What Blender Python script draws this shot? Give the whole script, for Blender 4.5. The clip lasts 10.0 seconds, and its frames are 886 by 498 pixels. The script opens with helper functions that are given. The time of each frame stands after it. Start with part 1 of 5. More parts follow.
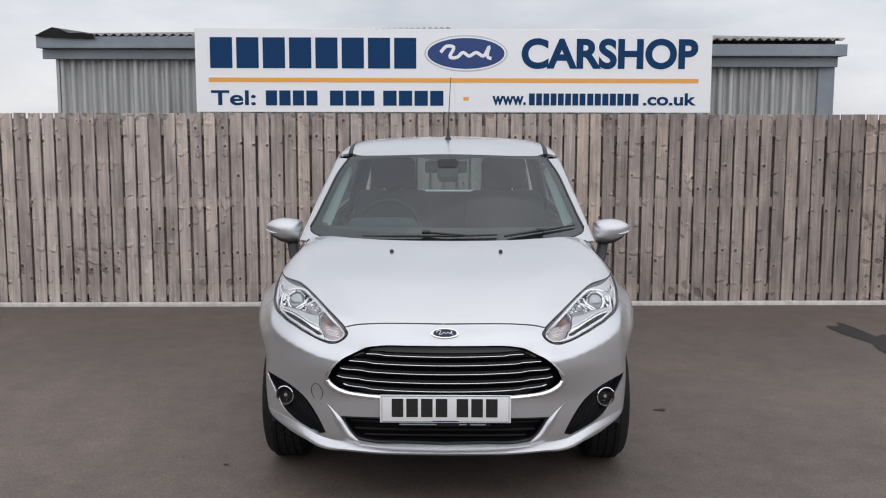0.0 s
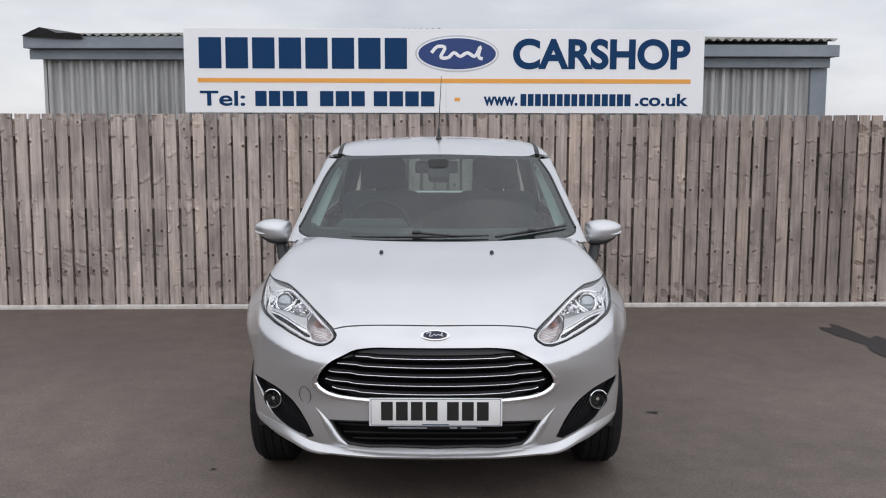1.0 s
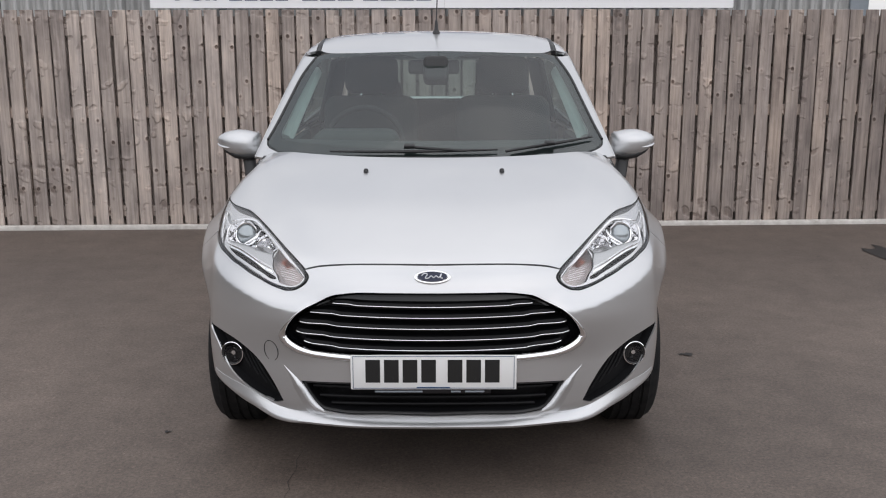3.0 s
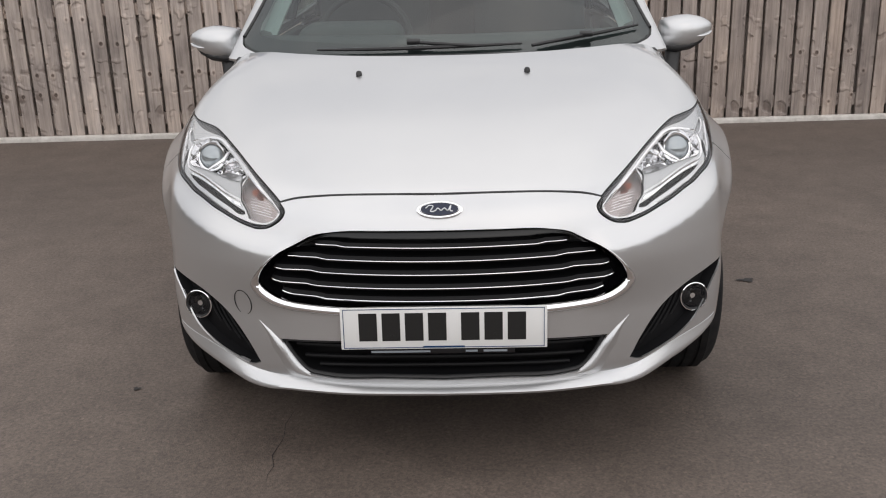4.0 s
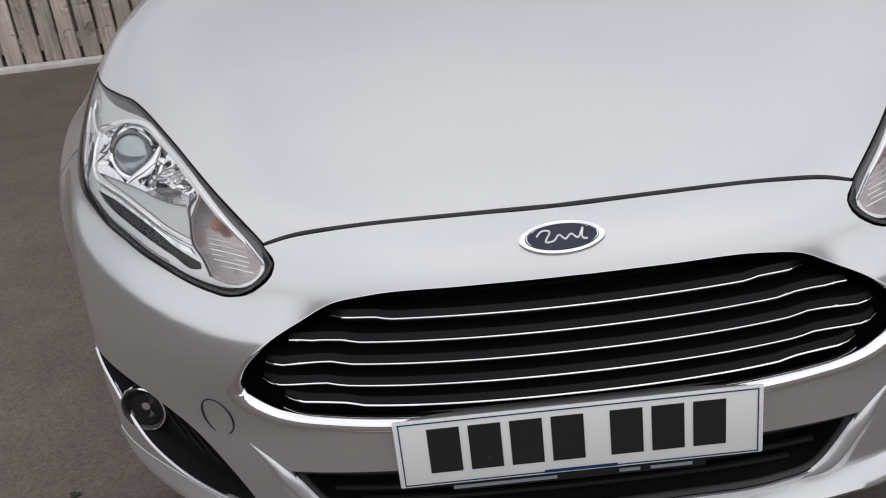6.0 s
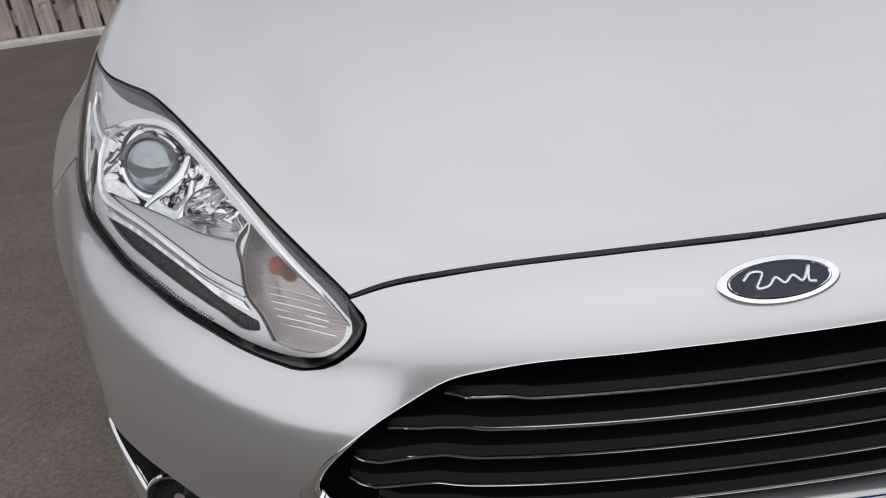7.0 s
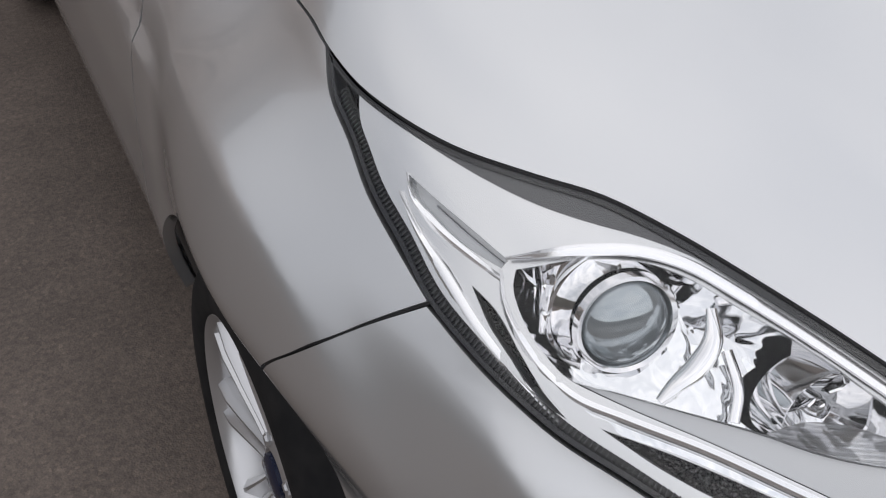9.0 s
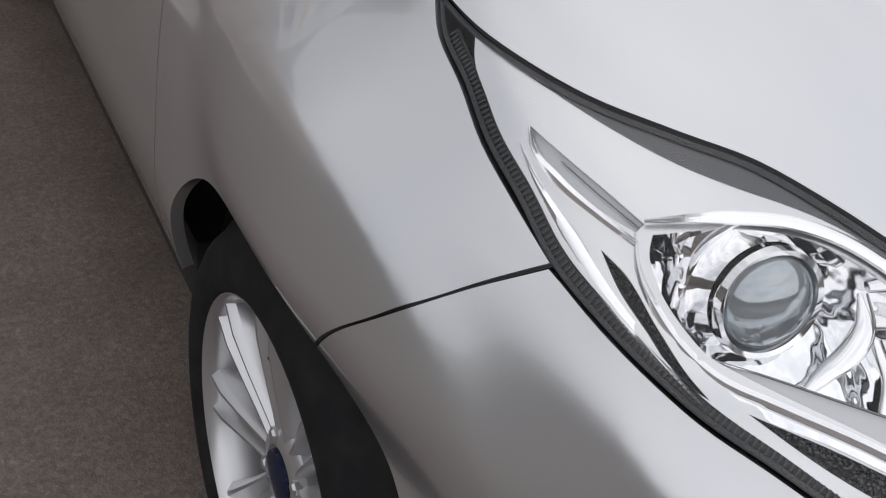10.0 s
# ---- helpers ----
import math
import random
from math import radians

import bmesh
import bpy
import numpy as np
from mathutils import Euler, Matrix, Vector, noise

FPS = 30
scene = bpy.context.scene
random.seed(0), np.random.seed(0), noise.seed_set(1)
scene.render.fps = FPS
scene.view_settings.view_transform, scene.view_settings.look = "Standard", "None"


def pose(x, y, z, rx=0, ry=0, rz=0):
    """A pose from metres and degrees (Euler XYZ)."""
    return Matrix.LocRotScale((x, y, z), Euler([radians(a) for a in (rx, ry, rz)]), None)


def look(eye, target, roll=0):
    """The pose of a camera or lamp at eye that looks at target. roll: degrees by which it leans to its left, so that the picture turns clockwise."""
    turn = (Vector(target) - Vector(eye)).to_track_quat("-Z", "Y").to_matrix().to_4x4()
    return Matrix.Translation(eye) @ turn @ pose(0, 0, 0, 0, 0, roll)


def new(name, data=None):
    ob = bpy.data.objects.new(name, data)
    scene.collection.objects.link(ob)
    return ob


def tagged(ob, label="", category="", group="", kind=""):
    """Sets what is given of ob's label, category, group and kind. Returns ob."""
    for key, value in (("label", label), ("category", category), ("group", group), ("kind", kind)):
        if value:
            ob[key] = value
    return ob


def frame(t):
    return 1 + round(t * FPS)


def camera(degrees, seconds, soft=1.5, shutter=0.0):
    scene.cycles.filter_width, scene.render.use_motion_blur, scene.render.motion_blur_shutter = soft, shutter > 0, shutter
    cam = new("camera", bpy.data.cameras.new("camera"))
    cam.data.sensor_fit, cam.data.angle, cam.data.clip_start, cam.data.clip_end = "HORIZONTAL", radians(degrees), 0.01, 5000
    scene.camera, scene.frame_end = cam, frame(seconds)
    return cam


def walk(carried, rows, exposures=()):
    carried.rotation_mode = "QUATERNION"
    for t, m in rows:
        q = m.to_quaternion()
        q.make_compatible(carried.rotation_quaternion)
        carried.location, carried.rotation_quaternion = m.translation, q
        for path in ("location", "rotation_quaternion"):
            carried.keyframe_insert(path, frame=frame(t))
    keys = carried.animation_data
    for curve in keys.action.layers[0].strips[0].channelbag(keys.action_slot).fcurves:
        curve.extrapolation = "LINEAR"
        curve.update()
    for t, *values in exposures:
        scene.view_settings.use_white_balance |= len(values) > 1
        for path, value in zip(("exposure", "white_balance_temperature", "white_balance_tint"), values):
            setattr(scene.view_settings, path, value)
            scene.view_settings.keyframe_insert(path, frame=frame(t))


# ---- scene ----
cam = camera(48.0, 10.0, 1.1)
PATH = [
    (0, (0.035, -3.855, 1.557), (0.013, -1.871, 1.308), 0.1),
    (0.5, (0.038, -3.842, 1.55), (0.024, -1.857, 1.303), 0.2),
    (1, (0.042, -3.795, 1.542), (0.036, -1.81, 1.298), 0.1),
    (1.5, (0.036, -3.683, 1.533), (0.041, -1.699, 1.276), 0.2),
    (2, (0.015, -3.536, 1.53), (0.037, -1.557, 1.239), 0.3),
    (2.5, (0.013, -3.29, 1.494), (0.032, -1.319, 1.155), 0.3),
    (3.8, (0.09, -2.449, 1.43), (0.03, -0.539, 0.842), -1.4),
    (4, (0.089, -2.323, 1.404), (0.022, -0.424, 0.779), -1.6),
    (4.5, (0.012, -1.994, 1.378), (-0.032, -0.13, 0.653), -1.2),
    (5, (-0.031, -1.688, 1.348), (-0.069, 0.142, 0.543), -1.8),
    (5.2, (-0.044, -1.58, 1.337), (-0.088, 0.239, 0.508), -2.3),
    (6.3, (-0.191, -1.03, 1.296), (-0.209, 0.759, 0.402), -8.4),
    (6.5, (-0.237, -0.96, 1.315), (-0.208, 0.814, 0.393), -7.9),
    (7, (-0.298, -0.760, 1.223), (-0.315, 1.013, 0.298), -7.9),
    (7.5, (-0.533, -0.622, 1.260), (-0.336, 1.056, 0.186), -4.2),
    (8, (-0.707, -0.426, 1.249), (-0.354, 1.163, 0.087), -2.3),
    (8.5, (-0.835, -0.209, 1.242), (-0.336, 1.288, 0.013), -2.2),
    (9, (-1.008, -0.042, 1.268), (-0.246, 1.343, 0.043), 3.2),
    (9.5, (-1.071, 0.042, 1.221), (-0.183, 1.418, 0.072), 7.8),
    (10, (-1.11, 0.039, 1.16), (-0.184, 1.4, 0.023), 11.0),
]
walk(cam, [(t, look(eye, target, roll)) for t, eye, target, roll in PATH],
     exposures=[(0, 0.07, 6500, 10), (2.6, 0.08, 6550, 10), (4.0, 0.12, 6950, 10), (4.6, 0.14, 6950, 10), (5.2, 0.04, 6850, 10), (6.3, -0.2, 6650, 10), (8.0, -0.2, 6650, 10), (10, -0.12, 6650, 10)])

# ---- light ----
SUN_WAY = (0.18, -0.74, 0.65)
world = bpy.data.worlds.new("sky")
scene.world = world
world.use_nodes = True
wn, wl = world.node_tree.nodes, world.node_tree.links
wn.clear()
w_out = wn.new("ShaderNodeOutputWorld")
w_bg = wn.new("ShaderNodeBackground")
w_sky = wn.new("ShaderNodeTexSky")
w_sky.sky_type = "NISHITA"
w_sky.sun_disc = False
w_sky.sun_elevation, w_sky.sun_rotation = radians(40), radians(166)
w_co = wn.new("ShaderNodeTexCoord")
w_map = wn.new("ShaderNodeMapping")
w_map.inputs["Scale"].default_value = (1.2, 1.2, 4.0)
w_noise = wn.new("ShaderNodeTexNoise")
w_noise.inputs["Scale"].default_value = 2.1
w_noise.inputs["Detail"].default_value = 7
w_noise.inputs["Roughness"].default_value = 0.55
w_ramp = wn.new("ShaderNodeValToRGB")
w_ramp.color_ramp.elements[0].position = 0.36
w_ramp.color_ramp.elements[0].color = (6.5, 6.8, 7.55, 1)
w_ramp.color_ramp.elements[1].position = 0.66
w_ramp.color_ramp.elements[1].color = (10.1, 10.15, 10.55, 1)
w_mix = wn.new("ShaderNodeMix")
w_mix.data_type = "RGBA"
w_mix.inputs["Factor"].default_value = 0.88
wl.new(w_co.outputs["Generated"], w_map.inputs["Vector"])
wl.new(w_map.outputs["Vector"], w_noise.inputs["Vector"])
wl.new(w_noise.outputs["Fac"], w_ramp.inputs["Fac"])
wl.new(w_sky.outputs["Color"], w_mix.inputs["A"])
wl.new(w_ramp.outputs["Color"], w_mix.inputs["B"])
wl.new(w_mix.outputs["Result"], w_bg.inputs["Color"])
# the cloud is brightest towards the hidden sun and fades evenly away from it
w_dot, w_lit, w_gain = wn.new("ShaderNodeVectorMath"), wn.new("ShaderNodeMapRange"), wn.new("ShaderNodeMath")
w_dot.operation, w_gain.operation = "DOT_PRODUCT", "MULTIPLY_ADD"
w_dot.inputs[1].default_value = SUN_WAY
w_lit.interpolation_type = "SMOOTHSTEP"
w_lit.inputs["From Min"].default_value, w_lit.inputs["From Max"].default_value = -0.8, 1.0
w_gain.inputs[1].default_value, w_gain.inputs[2].default_value = 0.060, 0.083
wl.new(w_co.outputs["Generated"], w_dot.inputs[0])
wl.new(w_dot.outputs["Value"], w_lit.inputs["Value"])
wl.new(w_lit.outputs["Result"], w_gain.inputs[0])
wl.new(w_gain.outputs[0], w_bg.inputs["Strength"])
wl.new(w_bg.outputs["Background"], w_out.inputs["Surface"])

sun_data = bpy.data.lights.new("sun", "SUN")
sun_data.energy, sun_data.angle, sun_data.color = 0.5, radians(170), (1.0, 0.97, 0.94)
sun = new("sun", sun_data)
sun.matrix_world = look((1.8, -7.4, 6.5), (0, 0, 0))

# ---- materials ----


def material(name, color, rough=0.5, metal=0.0, coat=0.0):
    m = bpy.data.materials.new(name)
    m.use_nodes = True
    b = m.node_tree.nodes["Principled BSDF"]
    b.inputs["Base Color"].default_value = (*color, 1)
    b.inputs["Roughness"].default_value = rough
    b.inputs["Metallic"].default_value = metal
    b.inputs["Coat Weight"].default_value = coat
    b.inputs["Coat Roughness"].default_value = 0.03
    return m


def tex(m, kind, scale, detail=4, rough=0.55, stretch=(1, 1, 1), offset=None):
    """A noise-like texture in object space, its output node."""
    n, l = m.node_tree.nodes, m.node_tree.links
    co, mp, t = n.new("ShaderNodeTexCoord"), n.new("ShaderNodeMapping"), n.new("ShaderNodeTex" + kind)
    mp.inputs["Scale"].default_value = stretch
    t.inputs["Scale"].default_value = scale
    if kind == "Noise":
        t.inputs["Detail"].default_value = detail
        t.inputs["Roughness"].default_value = rough
    l.new(co.outputs["Object"], mp.inputs["Vector"])
    if offset:
        info, mul = n.new("ShaderNodeObjectInfo"), n.new("ShaderNodeMath")
        mul.operation = "MULTIPLY"
        mul.inputs[1].default_value = offset
        l.new(info.outputs["Random"], mul.inputs[0])
        l.new(mul.outputs[0], mp.inputs["Location"])
    l.new(mp.outputs["Vector"], t.inputs["Vector"])
    return t


def ramp(m, source, *stops):
    r = m.node_tree.nodes.new("ShaderNodeValToRGB")
    e = r.color_ramp.elements
    while len(e) < len(stops):
        e.new(0.5)
    for k, (pos, col) in zip(e, stops):
        k.position = pos
        k.color = (*col, 1) if len(col) == 3 else col
    m.node_tree.links.new(source, r.inputs["Fac"])
    return r.outputs["Color"]


def blend(m, a, b, fac, mode="MIX"):
    x = m.node_tree.nodes.new("ShaderNodeMix")
    x.data_type, x.blend_type = "RGBA", mode
    for key, v in (("Factor", fac), ("A", a), ("B", b)):
        if isinstance(v, (int, float)):
            x.inputs[key].default_value = v
        elif isinstance(v, tuple):
            x.inputs[key].default_value = (*v, 1)
        else:
            m.node_tree.links.new(v, x.inputs[key])
    return x.outputs["Result"]


def bsdf(m):
    return m.node_tree.nodes["Principled BSDF"]


def plug(m, out, key):
    m.node_tree.links.new(out, bsdf(m).inputs[key])


def bump(m, height, strength, distance=0.01):
    b = m.node_tree.nodes.new("ShaderNodeBump")
    b.inputs["Strength"].default_value = strength
    b.inputs["Distance"].default_value = distance
    m.node_tree.links.new(height, b.inputs["Height"])
    plug(m, b.outputs["Normal"], "Normal")


def make_paint():
    m = material("silver_paint", (0.64, 0.645, 0.655), 0.2, 0.76, 1.0)
    bsdf(m).inputs["Coat Roughness"].default_value = 0.04
    dirt = tex(m, "Noise", 3, 3)
    plug(m, ramp(m, dirt.outputs["Fac"], (0.3, (0.595, 0.602, 0.613)), (0.7, (0.625, 0.632, 0.64))), "Base Color")
    plug(m, ramp(m, dirt.outputs["Fac"], (0.35, (0.30,) * 3), (0.7, (0.33,) * 3)), "Roughness")
    return m


def make_asphalt():
    m = material("asphalt", (0.1, 0.09, 0.085), 0.62)
    big, mid, fine = tex(m, "Noise", 0.45, 6), tex(m, "Noise", 5, 8, 0.7), tex(m, "Noise", 75, 5, 0.8)
    stones = tex(m, "Voronoi", 240)
    c = ramp(m, mid.outputs["Fac"], (0.30, (0.092, 0.0735, 0.0625)), (0.70, (0.141, 0.1135, 0.097)))
    c = blend(m, c, ramp(m, big.outputs["Fac"], (0.32, (0.84, 0.84, 0.85)), (0.70, (1.36, 1.35, 1.34))), 0.9, "MULTIPLY")
    c = blend(m, c, ramp(m, fine.outputs["Fac"], (0.36, (0.70, 0.69, 0.68)), (0.66, (1.36, 1.34, 1.32))), 0.9, "MULTIPLY")
    grit = tex(m, "Voronoi", 150)
    c = blend(m, c, ramp(m, grit.outputs["Color"], (0.12, (0.72, 0.72, 0.72)), (0.5, (1.0, 1.0, 1.0)), (0.85, (1.16, 1.14, 1.12)), (0.97, (1.6, 1.55, 1.5))), 0.7, "MULTIPLY")
    plug(m, c, "Base Color")
    bump(m, stones.outputs["Distance"], 0.25, 0.003)
    return m


def make_board():
    m = material("weathered_board", (0.3, 0.26, 0.22), 0.85)
    n, l = m.node_tree.nodes, m.node_tree.links
    grain = tex(m, "Noise", 30, 7, 0.62, (1.6, 1, 0.07), 40)
    broad = tex(m, "Noise", 5.0, 5, 0.6, (1, 1, 0.45), 60)
    knot = tex(m, "Voronoi", 7.5, stretch=(1.15, 0.3, 1.0), offset=80)
    warp = tex(m, "Noise", 10, 1.8, 0.45, (0.9, 1, 0.95), 30)
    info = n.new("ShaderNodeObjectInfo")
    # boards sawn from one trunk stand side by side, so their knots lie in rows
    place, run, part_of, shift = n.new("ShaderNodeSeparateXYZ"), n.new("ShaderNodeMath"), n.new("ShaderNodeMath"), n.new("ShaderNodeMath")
    run.operation, part_of.operation, shift.operation = "SNAP", "MULTIPLY", "MULTIPLY_ADD"
    run.inputs[1].default_value, part_of.inputs[1].default_value, shift.inputs[1].default_value = 0.47, 0.05, 17.3
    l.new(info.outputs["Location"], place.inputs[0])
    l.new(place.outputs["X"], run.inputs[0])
    l.new(info.outputs["Random"], part_of.inputs[0])
    l.new(run.outputs[0], shift.inputs[0])
    l.new(part_of.outputs[0], shift.inputs[2])
    for t in (knot, warp):
        l.new(shift.outputs[0], t.inputs["Vector"].links[0].from_node.inputs["Location"])
    c = ramp(m, grain.outputs["Fac"], (0.28, (0.26, 0.228, 0.207)), (0.48, (0.385, 0.340, 0.310)), (0.70, (0.50, 0.450, 0.414)))
    tint = ramp(m, info.outputs["Random"], (0.0, (0.76, 0.74, 0.74)), (0.45, (0.97, 0.95, 0.94)), (0.72, (1.05, 1.03, 1.03)), (1.0, (1.16, 1.09, 1.03)))
    c = blend(m, c, tint, 1.0, "MULTIPLY")
    # tone runs from paler boards on the left to darker on the right
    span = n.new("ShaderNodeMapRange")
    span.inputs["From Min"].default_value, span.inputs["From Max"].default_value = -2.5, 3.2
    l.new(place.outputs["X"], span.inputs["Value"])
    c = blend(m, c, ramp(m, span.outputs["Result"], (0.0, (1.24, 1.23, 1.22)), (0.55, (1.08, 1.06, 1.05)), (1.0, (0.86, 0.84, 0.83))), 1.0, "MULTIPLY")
    c = blend(m, c, ramp(m, broad.outputs["Fac"], (0.32, (0.58, 0.57, 0.58)), (0.5, (0.95, 0.94, 0.94)), (0.7, (1.2, 1.17, 1.13))), 0.9, "MULTIPLY")
    c = blend(m, c, ramp(m, warp.outputs["Fac"], (0.24, (0.5, 0.46, 0.44)), (0.33, (1, 1, 1)), (0.64, (1, 1, 1)), (0.74, (1.2, 1.18, 1.16))), 0.8, "MULTIPLY")
    c = blend(m, c, ramp(m, knot.outputs["Distance"], (0.0, (0.16, 0.12, 0.11)), (0.05, (0.38, 0.33, 0.30)), (0.08, (0.26, 0.21, 0.19)), (0.11, (0.80, 0.77, 0.75)), (0.15, (1.22, 1.2, 1.18)), (0.25, (1, 1, 1))), 0.95, "MULTIPLY")
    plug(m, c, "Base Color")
    relief = blend(m, grain.outputs["Fac"], ramp(m, knot.outputs["Distance"], (0.0, (0.1, 0.1, 0.1)), (0.14, (1, 1, 1)), (0.3, (0.4, 0.4, 0.4))), 0.6)
    relief = blend(m, relief, ramp(m, warp.outputs["Fac"], (0.27, (0, 0, 0)), (0.35, (0.5, 0.5, 0.5)), (0.63, (0.5, 0.5, 0.5)), (0.71, (1, 1, 1))), 0.6)
    bump(m, relief, 1.0, 0.034)
    return m


def make_clear(name, tint, face=0.035, rough=0.0):
    """Thin clear cover: see-through, with a mirror-like sheen that grows at a slant."""
    m = bpy.data.materials.new(name)
    m.use_nodes = True
    n, l = m.node_tree.nodes, m.node_tree.links
    n.clear()
    out, mix = n.new("ShaderNodeOutputMaterial"), n.new("ShaderNodeMixShader")
    tr, gl, lw = n.new("ShaderNodeBsdfTransparent"), n.new("ShaderNodeBsdfGlossy"), n.new("ShaderNodeLayerWeight")
    power, gain = n.new("ShaderNodeMath"), n.new("ShaderNodeMath")
    tr.inputs["Color"].default_value = (*tint, 1)
    gl.inputs["Roughness"].default_value = rough
    lw.inputs["Blend"].default_value = 0.5
    power.operation, gain.operation = "POWER", "MULTIPLY_ADD"
    power.inputs[1].default_value = 5.0
    gain.inputs[1].default_value, gain.inputs[2].default_value = 1 - face, face
    l.new(lw.outputs["Facing"], power.inputs[0])
    l.new(power.outputs[0], gain.inputs[0])
    l.new(gain.outputs[0], mix.inputs["Fac"])
    l.new(tr.outputs["BSDF"], mix.inputs[1])
    l.new(gl.outputs["BSDF"], mix.inputs[2])
    l.new(mix.outputs["Shader"], out.inputs["Surface"])
    return m


def make_corrugated():
    m = material("grey_cladding", (0.42, 0.42, 0.42), 0.55, 0.25)
    streak = tex(m, "Noise", 9, 5, 0.6, (3, 1, 0.12))
    plug(m, ramp(m, streak.outputs["Fac"], (0.3, (0.33, 0.33, 0.325)), (0.7, (0.58, 0.58, 0.575))), "Base Color")
    return m


def make_roofing():
    m = material("fibre_cement", (0.3, 0.29, 0.28), 0.95)
    spots = tex(m, "Noise", 14, 6, 0.7)
    plug(m, ramp(m, spots.outputs["Fac"], (0.36, (0.10, 0.10, 0.09)), (0.52, (0.30, 0.29, 0.27)), (0.75, (0.40, 0.39, 0.37))), "Base Color")
    return m


def make_gutter():
    m = material("painted_steel", (0.26, 0.29, 0.32), 0.5, 0.1)
    rust = tex(m, "Noise", 3.2, 6, 0.65)
    plug(m, ramp(m, rust.outputs["Fac"], (0.42, (0.215, 0.245, 0.275)), (0.66, (0.27, 0.30, 0.33)), (0.76, (0.30, 0.29, 0.28))), "Base Color")
    return m


def make_kerb():
    m = material("pale_concrete", (0.45, 0.43, 0.40), 0.9)
    spots = tex(m, "Noise", 8, 6, 0.7)
    plug(m, ramp(m, spots.outputs["Fac"], (0.3, (0.46, 0.43, 0.40)), (0.6, (0.70, 0.67, 0.63))), "Base Color")
    return m


def make_rubber():
    m = material("tyre_rubber", (0.022, 0.022, 0.023), 0.8)
    bsdf(m).inputs["Specular IOR Level"].default_value = 0.2
    dust = tex(m, "Noise", 30, 5)
    plug(m, ramp(m, dust.outputs["Fac"], (0.35, (0.009, 0.009, 0.010)), (0.75, (0.020, 0.019, 0.019))), "Base Color")
    return m


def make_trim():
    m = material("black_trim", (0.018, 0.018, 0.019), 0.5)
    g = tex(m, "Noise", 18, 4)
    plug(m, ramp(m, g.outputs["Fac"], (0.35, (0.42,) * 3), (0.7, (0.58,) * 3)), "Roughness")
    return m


PAINT, ASPHALT, BOARD = make_paint(), make_asphalt(), make_board()
CLAD, ROOFING, GUTTER, KERB = make_corrugated(), make_roofing(), make_gutter(), make_kerb()
RUBBER, TRIM = make_rubber(), make_trim()
GLOSS_BLACK = material("gloss_black", (0.008, 0.008, 0.010), 0.12)
CHROME = material("chrome", (0.86, 0.86, 0.87), 0.06, 1.0)
SATIN = material("satin_silver", (0.72, 0.73, 0.74), 0.28, 0.85)
ALLOY = material("alloy_silver", (0.55, 0.55, 0.56), 0.3, 0.8, 0.3)
CLEAR = make_clear("clear_polycarbonate", (0.99, 0.99, 0.99), 0.035)
SCREEN = make_clear("tinted_glass", (0.56, 0.66, 0.64), 0.105)
SIGN_WHITE = material("white_sign_sheet", (0.88, 0.88, 0.89), 0.4)
SIGN_BLUE = material("navy_vinyl", (0.005, 0.042, 0.125), 0.55)
bsdf(SIGN_BLUE).inputs["Specular IOR Level"].default_value = 0.15
SIGN_ORANGE = material("orange_vinyl", (0.86, 0.39, 0.07), 0.5)
PLATE_WHITE = material("plate_white", (0.78, 0.78, 0.77), 0.35)
INK = material("black_ink", (0.012, 0.012, 0.012), 0.4)
BADGE_BLUE = material("badge_blue", (0.004, 0.009, 0.034), 0.25, 0.0, 0.1)
CABIN = material("charcoal_fabric", (0.045, 0.047, 0.050), 0.9)
DASH = material("dashboard_plastic", (0.07, 0.075, 0.073), 0.7)
LINING = material("pale_headlining", (0.62, 0.66, 0.64), 0.9)
AMBER = material("amber_bulb", (0.80, 0.20, 0.09), 0.25)
MASK = material("lamp_mask_silver", (0.67, 0.675, 0.68), 0.24, 0.88)
# pink cast of the amber bulb's reflection is put into this colour
INDICATOR_TINTED = material("bulb_tinted_reflector", (0.90, 0.81, 0.785), 0.18, 0.92)

# ---- mesh helpers ----


def thing(name, label, category, at=(0, 0, 0), group="", kind=""):
    ob = new(name)
    ob.location = at
    return tagged(ob, label, category, group, kind)


def link_mesh(name, verts, faces, mat, parent=None, label="", smooth=False, normals=None):
    me = bpy.data.meshes.new(name)
    me.from_pydata([tuple(map(float, v)) for v in verts], [], [tuple(int(i) for i in f) for f in faces])
    me.materials.append(mat)
    if smooth:
        me.polygons.foreach_set("use_smooth", [True] * len(me.polygons))
    me.update()
    if normals is not None:
        me.normals_split_custom_set_from_vertices([tuple(map(float, n)) for n in normals])
    ob = new(name, me)
    if parent:
        ob.parent = parent
        ob.matrix_parent_inverse = Matrix.Translation(-parent.location) if parent.parent is None else Matrix()
    if label:
        ob["label"] = label
    return ob


def part(name, bm, mat, parent, label="", smooth=True, angle=35):
    """One bmesh as one mesh object under a thing or a part."""
    bmesh.ops.recalc_face_normals(bm, faces=bm.faces)
    me = bpy.data.meshes.new(name)
    bm.to_mesh(me)
    bm.free()
    me.materials.append(mat)
    if smooth:
        me.polygons.foreach_set("use_smooth", [True] * len(me.polygons))
        me.set_sharp_from_angle(angle=radians(angle))
    ob = new(name, me)
    if parent:
        ob.parent = parent
        ob.matrix_parent_inverse = Matrix.Translation(-parent.location) if parent.parent is None else Matrix()
    if label:
        ob["label"] = label
    return ob


